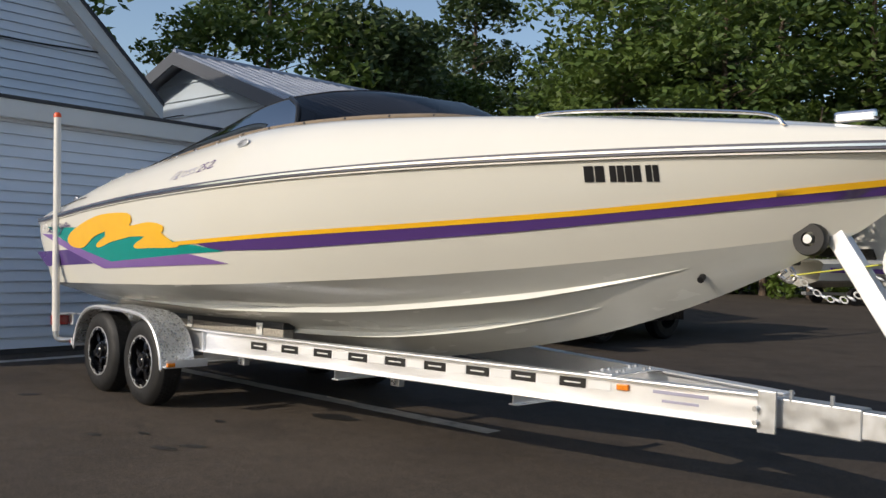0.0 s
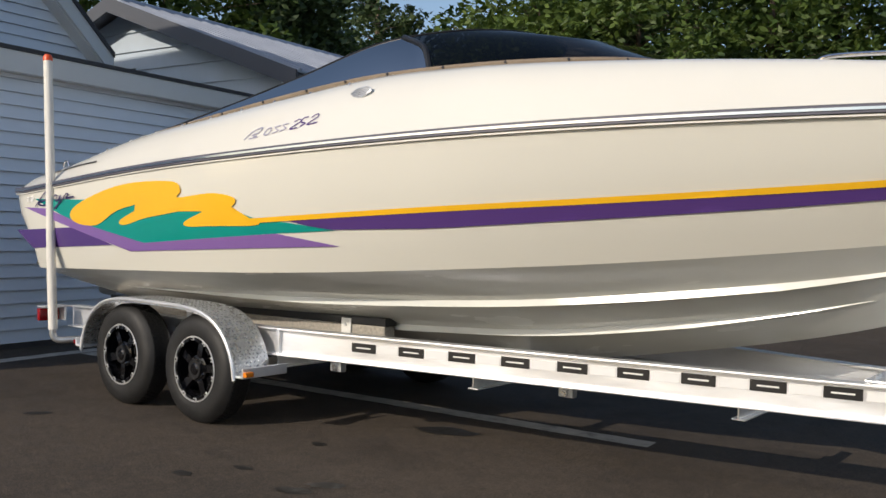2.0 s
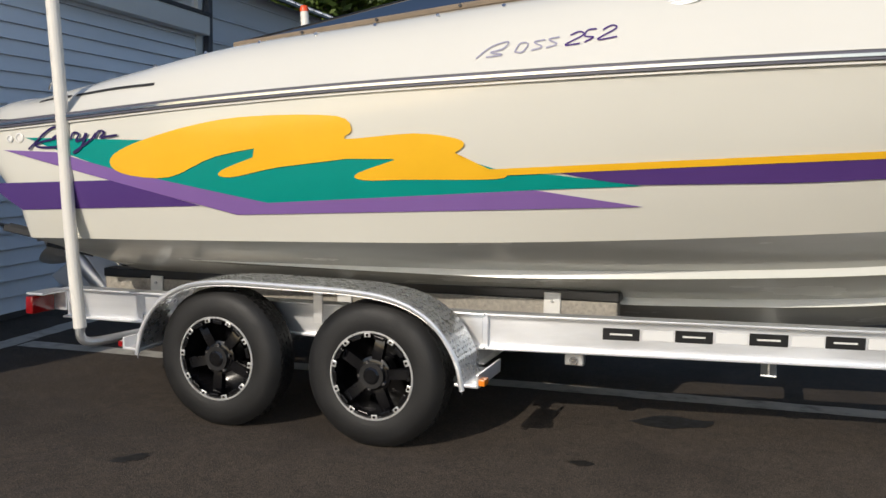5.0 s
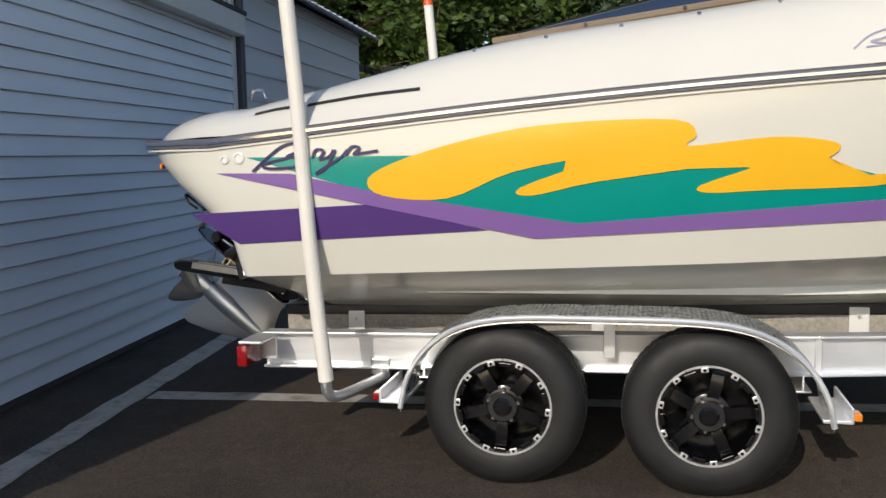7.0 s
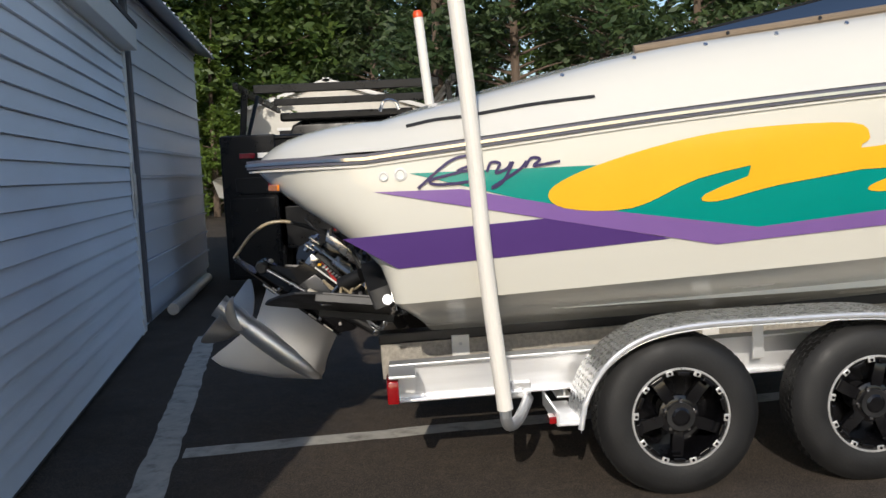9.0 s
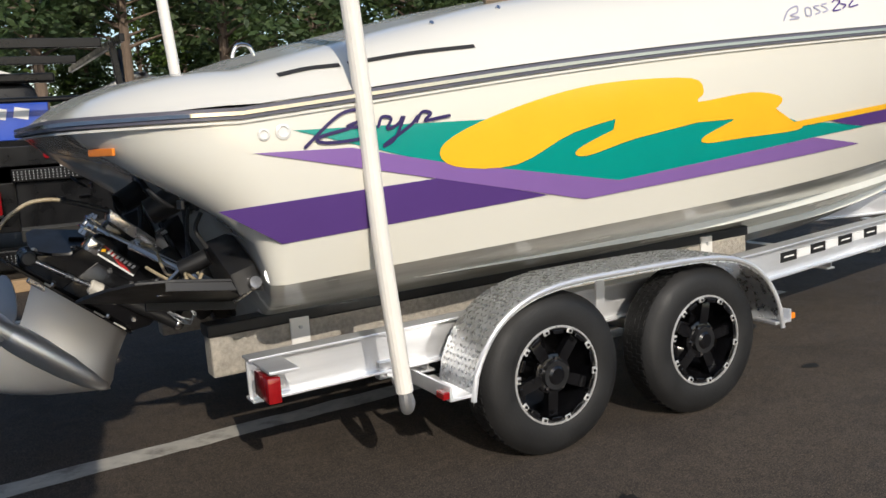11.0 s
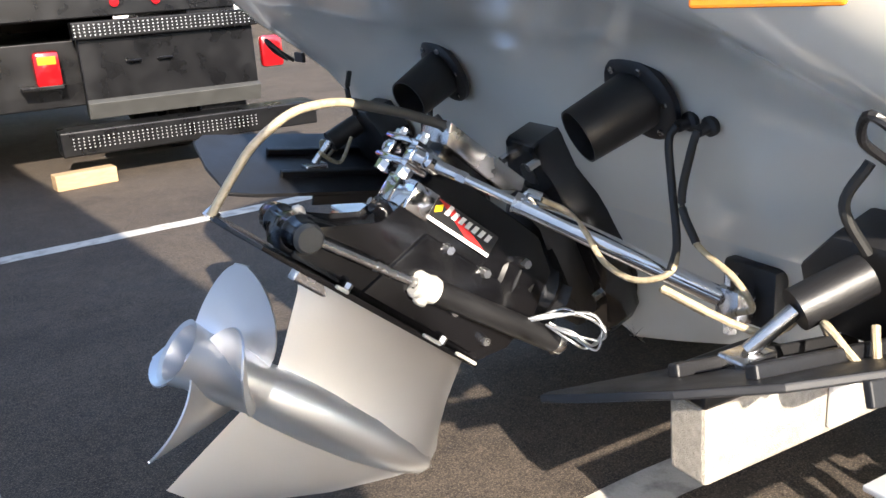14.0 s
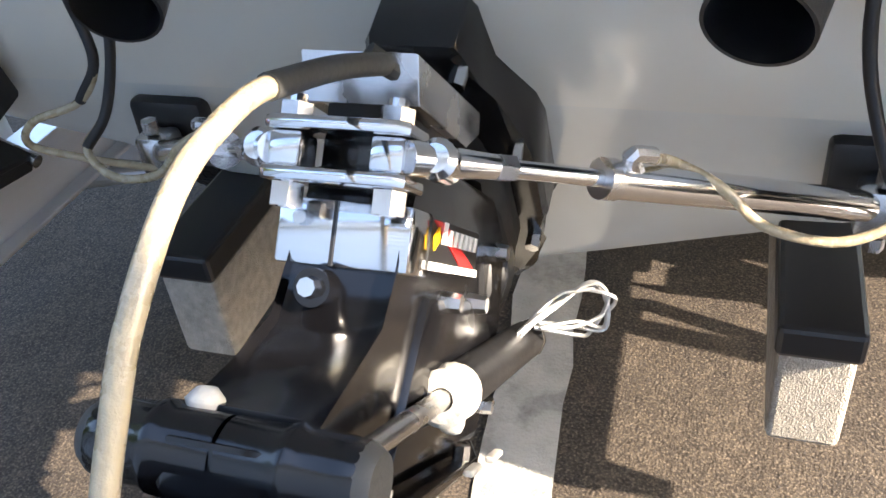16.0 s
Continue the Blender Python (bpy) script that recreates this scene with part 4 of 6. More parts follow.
for s, ry in ((1, RAIL_Y), (-1, FAR_RAIL_Y)):
    part("side_rail", i_beam((-8.32, ry, 0.492), (-5.85, ry, 0.538), 0.17, 0.09), ALU, trailer, "bright aluminium I-beam rail", False)
    part("front_rail", i_beam((-5.85, ry, 0.538), (-1.62, YC - s * 0.075, 0.548), 0.17, 0.09), ALU, trailer, "bright aluminium I-beam tapering to the tongue", False)
    part("splice_plate", box((-5.85, ry - s * 0.012, 0.538), (0.03, 0.03, 0.17), None, 0.004), ALU, trailer)

d_near = (Vector((-1.62, YC - 0.075, 0.548)) - Vector((-5.85, RAIL_Y, 0.538)))
n_near = Vector((d_near.y, -d_near.x, 0)).normalized()


def on_rail(x, dz=0.0, out=0.008):
    t = (x + 5.85) / 4.23
    return Vector((-5.85, RAIL_Y, 0.538)) + d_near * t + n_near * out + Vector((0, 0, dz))


near_ang = math.degrees(math.atan2(d_near.y, d_near.x))
for k in range(9):
    x, dz = -5.243 + 0.3168 * k, 0.010 + 0.0025 * k
    pl = part("label_plate", box(on_rail(x, dz), (0.165, 0.004, 0.054), near_ang), INK, trailer, "small black label with pale lettering bar")
    part("lettering_bar", box(on_rail(x, dz, 0.011), (0.10, 0.002, 0.008), near_ang), WHITE_PLASTIC, pl)
    part("pale_label", box(on_rail(x + 0.163, dz), (0.138, 0.003, 0.046), near_ang), TRIM_WHITE, trailer, "faded white label")
pl = part("marker_light", box(on_rail(-2.405, 0.035, 0.016), (0.07, 0.02, 0.035), near_ang, 0.006), AMBER, trailer, "amber side marker light")
for k, (w, dz) in enumerate(((0.3, 0.02), (0.2, -0.025))):
    part("dealer_bar", box(on_rail(-2.09, dz + 0.012), (w, 0.003, 0.018 - 0.004 * k), near_ang), GREY_INK, trailer)

# tongue
part("tongue", box((-0.75, YC, 0.545), (1.75, 0.10, 0.13), None, 0.008), GALV, trailer, "galvanised box tongue")
part("tongue_sleeve", box((-1.42, YC, 0.545), (0.42, 0.12, 0.15), None, 0.008), GALV, trailer)
for x in (-1.55, -1.35):
    part("bolt", tube((x, YC - 0.05, 0.6), (x, YC - 0.05, 0.665), 0.011, seg=8), GALV, trailer)
for dz in (-0.05, 0.02):
    part("bolt", tube((-1.68, YC - 0.12, 0.545 + dz), (-1.68, YC - 0.165, 0.545 + dz), 0.014, seg=6), GALV, trailer)
bp = bmesh.new()
add_box(bp, (-1.64, YC - 0.115, 0.55), (0.09, 0.02, 0.21), near_ang, 0.004)
part("end_plate", bp, GALV, trailer)

# cross members
for x, w in ((-7.55, 0.86), (-5.9, 0.86), (-4.6, 0.55), (-3.2, 0.24)):
    part("cross_member", i_beam((x, YC - w, 0.42), (x, YC + w, 0.42), 0.11, 0.07, 0.009), ALU, trailer)
tp = part("tie_plate", box((-2.55, YC, 0.638), (0.16, 0.50, 0.010), None, 0.003), ALU, trailer, "aluminium tie plate over the rails")
for y in (-0.16, -0.10, 0.10, 0.16):
    for x in (-2.60, -2.50):
        part("tie_bolt", tube((x, YC + y, 0.640), (x, YC + y, 0.658), 0.012, seg=6), GALV, tp)

# bunks under the hull, carpeted, on brackets
for s in (1, -1):
    y = YC - s * 0.48
    tilt = Matrix.Rotation(radians(-1.2), 3, "Y")
    bk = part("bunk", box((-6.83, y, 0.538), (3.06, 0.10, 0.172), tilt, 0.01), CARPET, trailer, "tan carpeted bunk board with black rubber top")
    part("rubber_cap", box((-6.83, y, 0.648), (3.08, 0.112, 0.052), tilt, 0.008), INK, bk)
    for x in (-7.98, -6.76, -5.62):
        br = part("bunk_bracket", box((x, y - s * 0.058, 0.565 + 0.028 * (x + 6.83)), (0.085, 0.012, 0.17), None, 0.004), WHITE_PLASTIC, trailer, "white bracket bolted to the bunk")
        part("bolt", tube((x, y - s * 0.06, 0.61 + 0.028 * (x + 6.83)), (x, y - s * 0.075, 0.61 + 0.028 * (x + 6.83)), 0.008, seg=8), GALV, br)

# hangers under the rail
for x, y in ((-7.75, RAIL_Y), (-5.45, 3.45), (-4.05, 3.78)):
    part("hanger", box((x, y, 0.425), (0.09, 0.05, 0.075), None, 0.006), GALV, trailer)
    part("hanger_pin", tube((x, y - 0.04, 0.415), (x, y + 0.04, 0.415), 0.02, seg=10), STEEL, trailer)

# tail lights
for s in (1, -1):
    ya = YC - 1.075 if s > 0 else YC + 1.34
    tl = part("tail_light_box", box((-8.27, ya, 0.578), (0.11, 0.2, 0.012), None, 0.003), ALU, trailer, "aluminium light bracket")
    part("red_lens", box((-8.31, ya - s * 0.02, 0.515), (0.05, 0.16, 0.095), None, 0.008), RED_LENS, tl, "red tail lamp lens", True, 40)
    part("side_plate", box((-8.26, ya + s * 0.07, 0.525), (0.09, 0.012, 0.11), None, 0.002), ALU, tl)

# guide poles
for s in (1, -1):
    yp = YC - s * 1.285
    g = part("guide_pole", hose([(-7.87, yp, 0.45), (-7.92, yp, 1.0), (-7.955, yp, 1.6), (-8.02, yp, 2.42)], 0.032, 6, 16), PVC, trailer, "tall white pipe guide pole with orange top")
    part("cap", lathe([(0.034, 0), (0.034, 0.025), (0.024, 0.045), (0, 0.05)], pose(-8.02, yp, 2.41, 0, -4, 0), 16), ORANGE, g, "orange cap", True, 40)
    part("pole_bracket", hose([(-7.87, yp, 0.47), (-7.868, yp, 0.41), (-7.85, yp + s * 0.03, 0.375), (-7.80, yp + s * 0.12, 0.375), (-7.72, yp + s * 0.38, 0.385)], 0.024, 5, 12), GALV, g, "galvanised elbow bracket")


# fenders: one long round-ended plate each side
def fender_profile(n=90):
    """(x, z) over two wheels, rear to front."""
    xr, xf, zc, r = -7.12, -6.285, 0.33, 0.415
    pts = []
    for k in range(n + 1):
        t = k / n
        x = (xr - 0.44) + (xf - xr + 0.88) * t
        u = (x - (xr + xf) / 2) / ((xf - xr) / 2 + 0.44)
        z = 0.345 + 0.40 * (1 - abs(u) ** 4.6) ** 0.62
        pts.append((x, z))
    return pts


for s in (1, -1):
    prof = fender_profile()
    y0, y1 = YC - s * 1.235, YC - s * 0.965
    rows = [[Vector((x, y0 + (y1 - y0) * j / 3, z)) for x, z in prof] for j in range(4)]
    rows = [[Vector((p.x, y0 - s * 0.004, p.z - 0.03)) for p in rows[0]]] + rows
    bm = grid_mesh(rows)
    r = bmesh.ops.solidify(bm, geom=bm.faces[:], thickness=0.004)
    fd = part("fender", bm, node_mat("tread_plate", (0.80, 0.81, 0.82), 0.3, 0.85, vary=0.12, scale=30, rough_vary=0.1), trailer, "bright aluminium diamond tread-plate fender", True, 40)
    bm = bmesh.new()
    row = 0
    for i in range(len(prof) - 1):
        a, b = Vector((prof[i][0], 0, prof[i][1])), Vector((prof[i + 1][0], 0, prof[i + 1][1]))
        seg = (b - a).length
        k = max(1, int(seg / 0.026 + 0.5))
        for q in range(k):
            c = a + (b - a) * (q + 0.5) / k
            d = (b - a).normalized()
            n = Vector((-d.z, 0, d.x))
            row += 1
            for j in range(9):
                y = y0 + (y1 - y0) * (j + 0.5 + 0.25 * (row % 2)) / 9.5
                ang = radians(45 if (j + row) % 2 else -45)
                u = d * math.cos(ang) + Vector((0, 1, 0)) * math.sin(ang)
                w = n.cross(u)
                e = [c + Vector((0, y, 0)) + n * 0.003 + u * 0.011, c + Vector((0, y, 0)) + n * 0.003 + w * 0.004,
                     c + Vector((0, y, 0)) + n * 0.003 - u * 0.011, c + Vector((0, y, 0)) + n * 0.003 - w * 0.004]
                vs = [bm.verts.new(p) for p in e]
                topv = bm.verts.new(c + Vector((0, y, 0)) + n * 0.0055)
                for m4 in range(4):
                    bm.faces.new((vs[m4], vs[(m4 + 1) % 4], topv))
    tagged(part("tread_diamond", bm, STEEL, fd), kind="stuff")
    part("rolled_edge", hose([Vector((x, y0 - s * 0.004, z - 0.012)) for x, z in prof], 0.012, 1, 8, False), ALU, fd)
    for x in (-7.60, -5.83):
        part("step_bracket", box((x, YC - s * 1.06, 0.355), (0.11, 0.34, 0.014), None, 0.003), ALU, fd)
        part("step_lip", box((x + (0.05 if x > -6 else -0.05), YC - s * 1.06, 0.38), (0.012, 0.34, 0.06), None, 0.003), ALU, fd)
        part("side_marker", box((x + (0.07 if x > -6 else -0.07), YC - s * 1.2, 0.375), (0.03, 0.06, 0.03), None, 0.005), RED_LENS if x < -6 else AMBER, fd)
    part("fender_stay", box((-6.70, YC - s * 0.95, 0.62), (0.05, 0.012, 0.22), None, 0.003), ALU, fd)

# axles
for x, z in ((-7.12, 0.33), (-6.285, 0.33)):
    part("axle", tube((x, YC - 0.95, z), (x, YC + 0.95, z), 0.035, seg=12), GALV, trailer)


def wheel():
    w = part("wheel", tube((0, 0, 0), (0, 0.16, 0), 0.06, seg=20), BLACK_SATIN, trailer, "black alloy wheel with machined edge and black tyre")
    R, rim = 0.342, 0.195
    M = Matrix.Rotation(radians(90), 4, "X")      # z of the lathe points to -y (outwards)
    prof = [(rim - 0.005, -0.10), (rim + 0.03, -0.108), (R - 0.05, -0.105), (R - 0.018, -0.088), (R, -0.062), (R, 0.062), (R - 0.018, 0.088), (R - 0.05, 0.106), (rim + 0.03, 0.108), (rim - 0.005, 0.094)]
    ty = part("tyre", lathe(prof, M @ Matrix.Translation((0, 0, -0.1)), 56), RUBBER, w, "black rubber trailer tyre", True, 30)
    bm = bmesh.new()
    for k in range(56):
        for j, zz in enumerate((-0.045, -0.015, 0.015, 0.045)):
            a = 2 * math.pi * (k + 0.5 * (j % 2)) / 56
            c = M @ Matrix.Translation((0, 0, -0.1)) @ Vector(((R - 0.002) * math.cos(a), (R - 0.002) * math.sin(a), zz))
            rot = M.to_3x3() @ Matrix.Rotation(a, 3, "Z")
            add_box(bm, c, (0.010, 0.024, 0.024), rot)
    part("tread", bm, RUBBER, w)
    part("rim_barrel", lathe([(0.197, 0.0), (0.205, -0.004), (0.205, -0.012), (0.192, -0.015), (0.183, -0.05), (0.175, -0.19), (0.02, -0.19)], M, 48), BLACK_GLOSS, w, "", True, 30)
    part("machined_ring", lathe([(0.1985, 0.000), (0.2, 0.005), (0.206, 0.005), (0.209, 0.0), (0.206, -0.01), (0.1985, -0.006)], M, 48, True), MACHINED, w, "machined silver rim edge", True, 30)
    for k in range(10):
        a = 2 * math.pi * (k + 0.5) / 10
        c = M @ Vector((0.182 * math.cos(a), 0.182 * math.sin(a), 0.003))
        part("rim_notch", box(c, (0.016, 0.05, 0.008), M.to_3x3() @ Matrix.Rotation(a, 3, "Z"), 0.002), BLACK_GLOSS, w)
        c3 = M @ Vector((0.190 * math.cos(a + 0.31), 0.190 * math.sin(a + 0.31), 0.002))
        part("rim_tab", box(c3, (0.020, 0.030, 0.006), M.to_3x3() @ Matrix.Rotation(a + 0.31, 3, "Z"), 0.002), MACHINED, w)
        part("tab_bolt", tube(c3 + Vector((0, -0.002, 0)), c3 + Vector((0, -0.007, 0)), 0.0065, seg=8), BLACK_GLOSS, w)
    for k in range(5):
        a = 2 * math.pi * (k + 0.25) / 5
        m = M @ Matrix.Rotation(a, 4, "Z")
        out = [(0.045, -0.026), (0.10, -0.019), (0.18, -0.030), (0.18, 0.030), (0.10, 0.019), (0.045, 0.026)]
        part("spoke", prism(out, m @ Matrix.Translation((0, 0, -0.055)), 0.032, 0.006), BLACK_GLOSS, w, "", True, 40)
        c = M @ Vector((0.066 * math.cos(a + 0.63), 0.066 * math.sin(a + 0.63), -0.03))
        part("lug_nut", tube(c, c + Vector((0, -0.02, 0)), 0.011, 0.008, 6), CHROME, w)
    part("hub_face", lathe([(0.085, -0.05), (0.085, -0.028), (0.07, -0.022), (0.042, -0.022), (0.04, 0.0), (0.03, 0.008), (0, 0.009)], M, 32), BLACK_GLOSS, w, "", True, 30)
    return w


w0 = wheel()
FACE = 3.03
w0.matrix_basis = pose(-6.30, FACE, 0.342, 0, 12, 0)
for x, y, ry, rz in ((-7.13, FACE, 40, 0), (-6.30, 2 * YC - FACE, 5, 180), (-7.13, 2 * YC - FACE, 25, 180)):
    copy_thing(w0, pose(x, y, 0.342, 0, ry, rz))

# winch stand: slanted post, bow roller, strap and chain
part("winch_post", box((-1.1, YC, 1.0), (0.09, 0.08, 1.05), Matrix.Rotation(radians(-33), 3, "Y"), 0.006), ALU, trailer, "slanted aluminium winch post")
part("post_brace", box((-0.75, YC, 0.95), (0.05, 0.05, 0.8), Matrix.Rotation(radians(20), 3, "Y"), 0.005), ALU, trailer)
for s in (1, -1):
    rr = part("bow_roller", lathe([(0.035, -0.03), (0.075, -0.03), (0.082, -0.015), (0.082, 0.015), (0.075, 0.03), (0.035, 0.03)], pose(-1.46, YC - s * 0.09, 1.40, 90, 0, 0), 28, True), BLACK_SATIN, trailer, "black rubber bow roller", True, 40)
    part("roller_hub", tube((-1.46, YC - s * 0.06, 1.40), (-1.46, YC - s * 0.13, 1.40), 0.022, seg=12), GALV, rr)
part("winch_drum", lathe([(0.12, -0.06), (0.12, 0.06), (0.05, 0.06), (0.05, -0.06)], pose(-1.02, YC, 1.30, 90, 0, 0), 24, True), WHITE_PLASTIC, trailer, "white winch guard")
part("winch_body", box((-0.95, YC, 1.42), (0.2, 0.16, 0.16), None, 0.01), GALV, trailer)
part("winch_strap", box((-1.38, YC, 1.255), (0.42, 0.045, 0.006), Matrix.Rotation(radians(-9), 3, "Y")), node_mat("yellow_strap", (0.5, 0.5, 0.06), 0.7, vary=0.1), trailer, "yellow winch strap")
part("hook", hose([(-1.58, YC, 1.225), (-1.62, YC, 1.20), (-1.65, YC, 1.22), (-1.62, YC, 1.245)], 0.010, 6, 8), STEEL, trailer)
for k in range(14):
    t = k / 13
    p = Vector((-1.55 + 0.42 * t, YC - 0.02, 1.22 - 0.22 * t + 0.26 * t * t - 0.06 * math.sin(math.pi * t)))
    part("chain_link", lathe([(0.014 + 0.004 * math.cos(a), 0.004 * math.sin(a)) for a in (2 * math.pi * j / 6 for j in range(6))], Matrix.Translation(p) @ pose(0, 0, 0, 90 * (k % 2), 30, 0) @ Matrix.Diagonal((1.4, 0.9, 1, 1)), 10, True), GALV, trailer)
jk = thing("tongue_jack", "black and grey swivel jack on the trailer tongue", "jack")
part("jack_tube", tube((-0.62, YC - 0.16, 0.35), (-0.62, YC - 0.16, 1.0), 0.032), GALV, jk)
part("jack_foot", tube((-0.62, YC - 0.16, 0.0), (-0.62, YC - 0.16, 0.36), 0.025), GALV, jk)
part("jack_wheel", lathe([(0.04, -0.03), (0.10, -0.03), (0.11, 0), (0.10, 0.03), (0.04, 0.03)], pose(-0.62, YC - 0.2, 0.11, 90, 0, 0), 24, True), BLACK_SATIN, jk)


# ---- the stern drive, trimmed up: x along the propeller shaft, z up the leg ----
D_M = frame_of((-9.2, YC - 0.015, 0.75), (0.77, 0, -0.64), (0, 1, 0))
drive = thing("stern_drive", "black stern drive trimmed up with polished stainless lower unit", "outboard drive", at=D_M)
AX = Matrix(((0, 0, 1, 0), (0, 1, 0, 0), (-1, 0, 0, 0), (0, 0, 0, 1)))       # a lathe's z along x


def foil(x0, x1, t, n=14):
    """(x, y) round a foil from its tail x0 to its nose x1."""
    up = []
    for k in range(n + 1):
        u = k / n
        y = t / 2 * 2.6 * (0.9 * math.sqrt(max(0, 1 - u)) * u ** 0.9)
        up.append((x0 + (x1 - x0) * u, min(y, t / 2)))
    return up + [(x, -y) for x, y in up[-2:0:-1]]


rows = [[Vector((x, y, z)) for x, y in foil(a, b, t)] for z, a, b, t in
        ((0.0, 0.20, 0.655, 0.085), (0.04, 0.20, 0.65, 0.075), (0.09, 0.185, 0.625, 0.06), (0.15, 0.165, 0.605, 0.062), (0.21, 0.145, 0.592, 0.075), (0.246, 0.12, 0.585, 0.085))]
lower = part("lower_unit", grid_mesh(rows, True), CAST, drive, "satin stainless lower unit with skeg", True, 50)
part("gearcase", lathe([(0.052, 0.17), (0.06, 0.22), (0.063, 0.32), (0.06, 0.45), (0.047, 0.56), (0.028, 0.63), (0.0, 0.665)], AX @ Matrix.Rotation(math.pi, 4, "X") @ Matrix.Diagonal((1, 1, -1, 1)), 32), CAST, lower, "", True, 60)
rows = []
for z, a, b, t in ((0.0, 0.19, 0.66, 0.03), (-0.06, 0.175, 0.58, 0.02), (-0.14, 0.155, 0.46, 0.014), (-0.21, 0.137, 0.33, 0.010), (-0.255, 0.126, 0.20, 0.006)):
    rows.append([Vector((x, y, z + 0.12 * max(0, (x - 0.3)) * (1 if z < -0.2 else 0))) for x, y in foil(a, b, t)])
bm = grid_mesh(rows, True)
part("skeg", bm, CAST, lower, "", True, 50)
plate = [(-0.085, -0.02), (-0.07, -0.055), (0.0, -0.085), (0.25, -0.09), (0.5, -0.08), (0.59, -0.05), (0.605, 0.0)]
plate = plate + [(x, -y) for x, y in plate[-2::-1]]
part("ventilation_plate", prism(plate, Matrix.Translation((0, 0, 0.247)), 0.012, 0.003), BLACK_GLOSS, drive, "black ventilation plate with chipped edge")
for x, w in ((0.18, 0.03), (0.42, 0.05), (0.52, 0.06)):
    part("grease_smear", box((x, -0.095, 0.258), (w, 0.012, 0.008), 3, 0.003), GREASE, drive)
for x in (0.2, 0.46):
    part("plate_bolt", tube((x, -0.07, 0.255), (x, -0.07, 0.275), 0.010, seg=6), STEEL, drive)
part("trim_tab_block", box((0.20, 0, 0.235), (0.17, 0.03, 0.03), None, 0.006), STEEL, drive)

# propeller
prop = part("propeller", lathe([(0.0, 0.06), (0.048, 0.05), (0.057, 0.0), (0.066, -0.005), (0.064, 0.004), (0.058, 0.04), (0.060, 0.12), (0.055, 0.185), (0.0, 0.185)], AX @ Matrix.Rotation(math.pi, 4, "X") @ Matrix.Diagonal((1, 1, -1, 1)), 36), CAST, drive, "four-blade polished stainless propeller", True, 40)
part("shaft_nut", tube((0.02, 0, 0), (0.07, 0, 0), 0.012, seg=10), STEEL, prop)
for k in range(4):
    rows = []
    for i in range(13):
        u = 1 - (1 - i / 12) ** 1.7
        r = 0.054 + 0.150 * u
        twist = math.atan2(2 * math.pi * r, 0.60)          # a helix: steep at the hub, flat at the tip
        chord = (0.165 + 0.02 * math.sin(math.pi * u)) * max(0.05, 1 - u ** 3.2) ** 0.5
        line = []
        for j in range(11):
            c = (j / 10 - 0.5) * chord - 0.012 * u
            a = math.pi / 2 * k - 0.33 + 0.10 * u + c * math.sin(twist) / r
            line.append(Vector((0.098 - 0.055 * u * u + c * math.cos(twist), -r * math.sin(a), r * math.cos(a))))
        rows.append(line)
    bm = grid_mesh(rows)
    bmesh.ops.solidify(bm, geom=bm.faces[:], thickness=0.004)
    part("blade", bm, CAST, prop, "", True, 60)

# leg: housing, tower, label, blocks
leg = [(0.07, 0.259), (0.585, 0.259), (0.64, 0.32), (0.66, 0.42), (0.64, 0.52), (0.56, 0.57), (0.33, 0.575), (0.235, 0.55), (0.225, 0.44), (0.21, 0.40), (0.15, 0.36), (0.07, 0.345)]
M_SIDE = Matrix(((1, 0, 0, 0), (0, 0, 1, 0), (0, 1, 0, 0), (0, 0, 0, 1)))        # outline (x, z), drawn out along y
housing = part("leg_housing", prism(leg, Matrix.Translation((0, -0.054, 0)) @ M_SIDE, 0.108, 0.014), BLACK_GLOSS, drive, "scratched gloss black leg housing", True, 40)
part("housing_rib", prism([(0.24, 0.27), (0.55, 0.27), (0.60, 0.38), (0.52, 0.44), (0.30, 0.44)], Matrix.Translation((0, -0.064, 0)) @ M_SIDE, 0.128, 0.01), BLACK_GLOSS, housing, "", True, 40)
lab = part("label_plate", box((0.367, -0.0585, 0.490), (0.180, 0.008, 0.050), None, 0.001), INK, drive, "black label with red wedge and white lettering bars")
part("red_wedge", prism([(0.281, 0.513), (0.318, 0.513), (0.44, 0.474), (0.385, 0.474)], Matrix.Translation((0, -0.0645, 0)) @ M_SIDE, 0.002), RED_PAINT, lab)
part("yellow_tick", prism([(0.281, 0.497), (0.296, 0.508), (0.300, 0.494), (0.286, 0.484)], Matrix.Translation((0, -0.0655, 0)) @ M_SIDE, 0.002), YELLOW, lab)
part("white_bar", box((0.367, -0.0635, 0.469), (0.176, 0.003, 0.008)), WHITE_PLASTIC, lab)
for k in range(7):
    part("lettering_bar", prism([(0.308 + 0.0195 * k, 0.492), (0.319 + 0.0195 * k, 0.492), (0.323 + 0.0195 * k, 0.508 if k else 0.514), (0.312 + 0.0195 * k, 0.508 if k else 0.514)], Matrix.Translation((0, -0.0660, 0)) @ M_SIDE, 0.002), WHITE_PLASTIC, lab)
block = part("polished_block", box((0.252, 0.004, 0.488), (0.062, 0.132, 0.062), None, 0.004), CHROME, drive, "polished steel wrap block", True, 40)
part("block_seam", box((0.2205, 0.012, 0.488), (0.003, 0.003, 0.060)), INK, block)
part("block_screw", tube((0.222, 0.045, 0.500), (0.214, 0.045, 0.500), 0.008, 0.007, 8), STEEL, block)
part("lug", tube((0.225, 0.018, 0.437), (0.200, 0.018, 0.437), 0.018, seg=16), BLACK_GLOSS, drive, "", True, 40)
part("grease_nipple", tube((0.202, 0.018, 0.437), (0.188, 0.018, 0.437), 0.011, 0.009, 8), CHROME, drive)
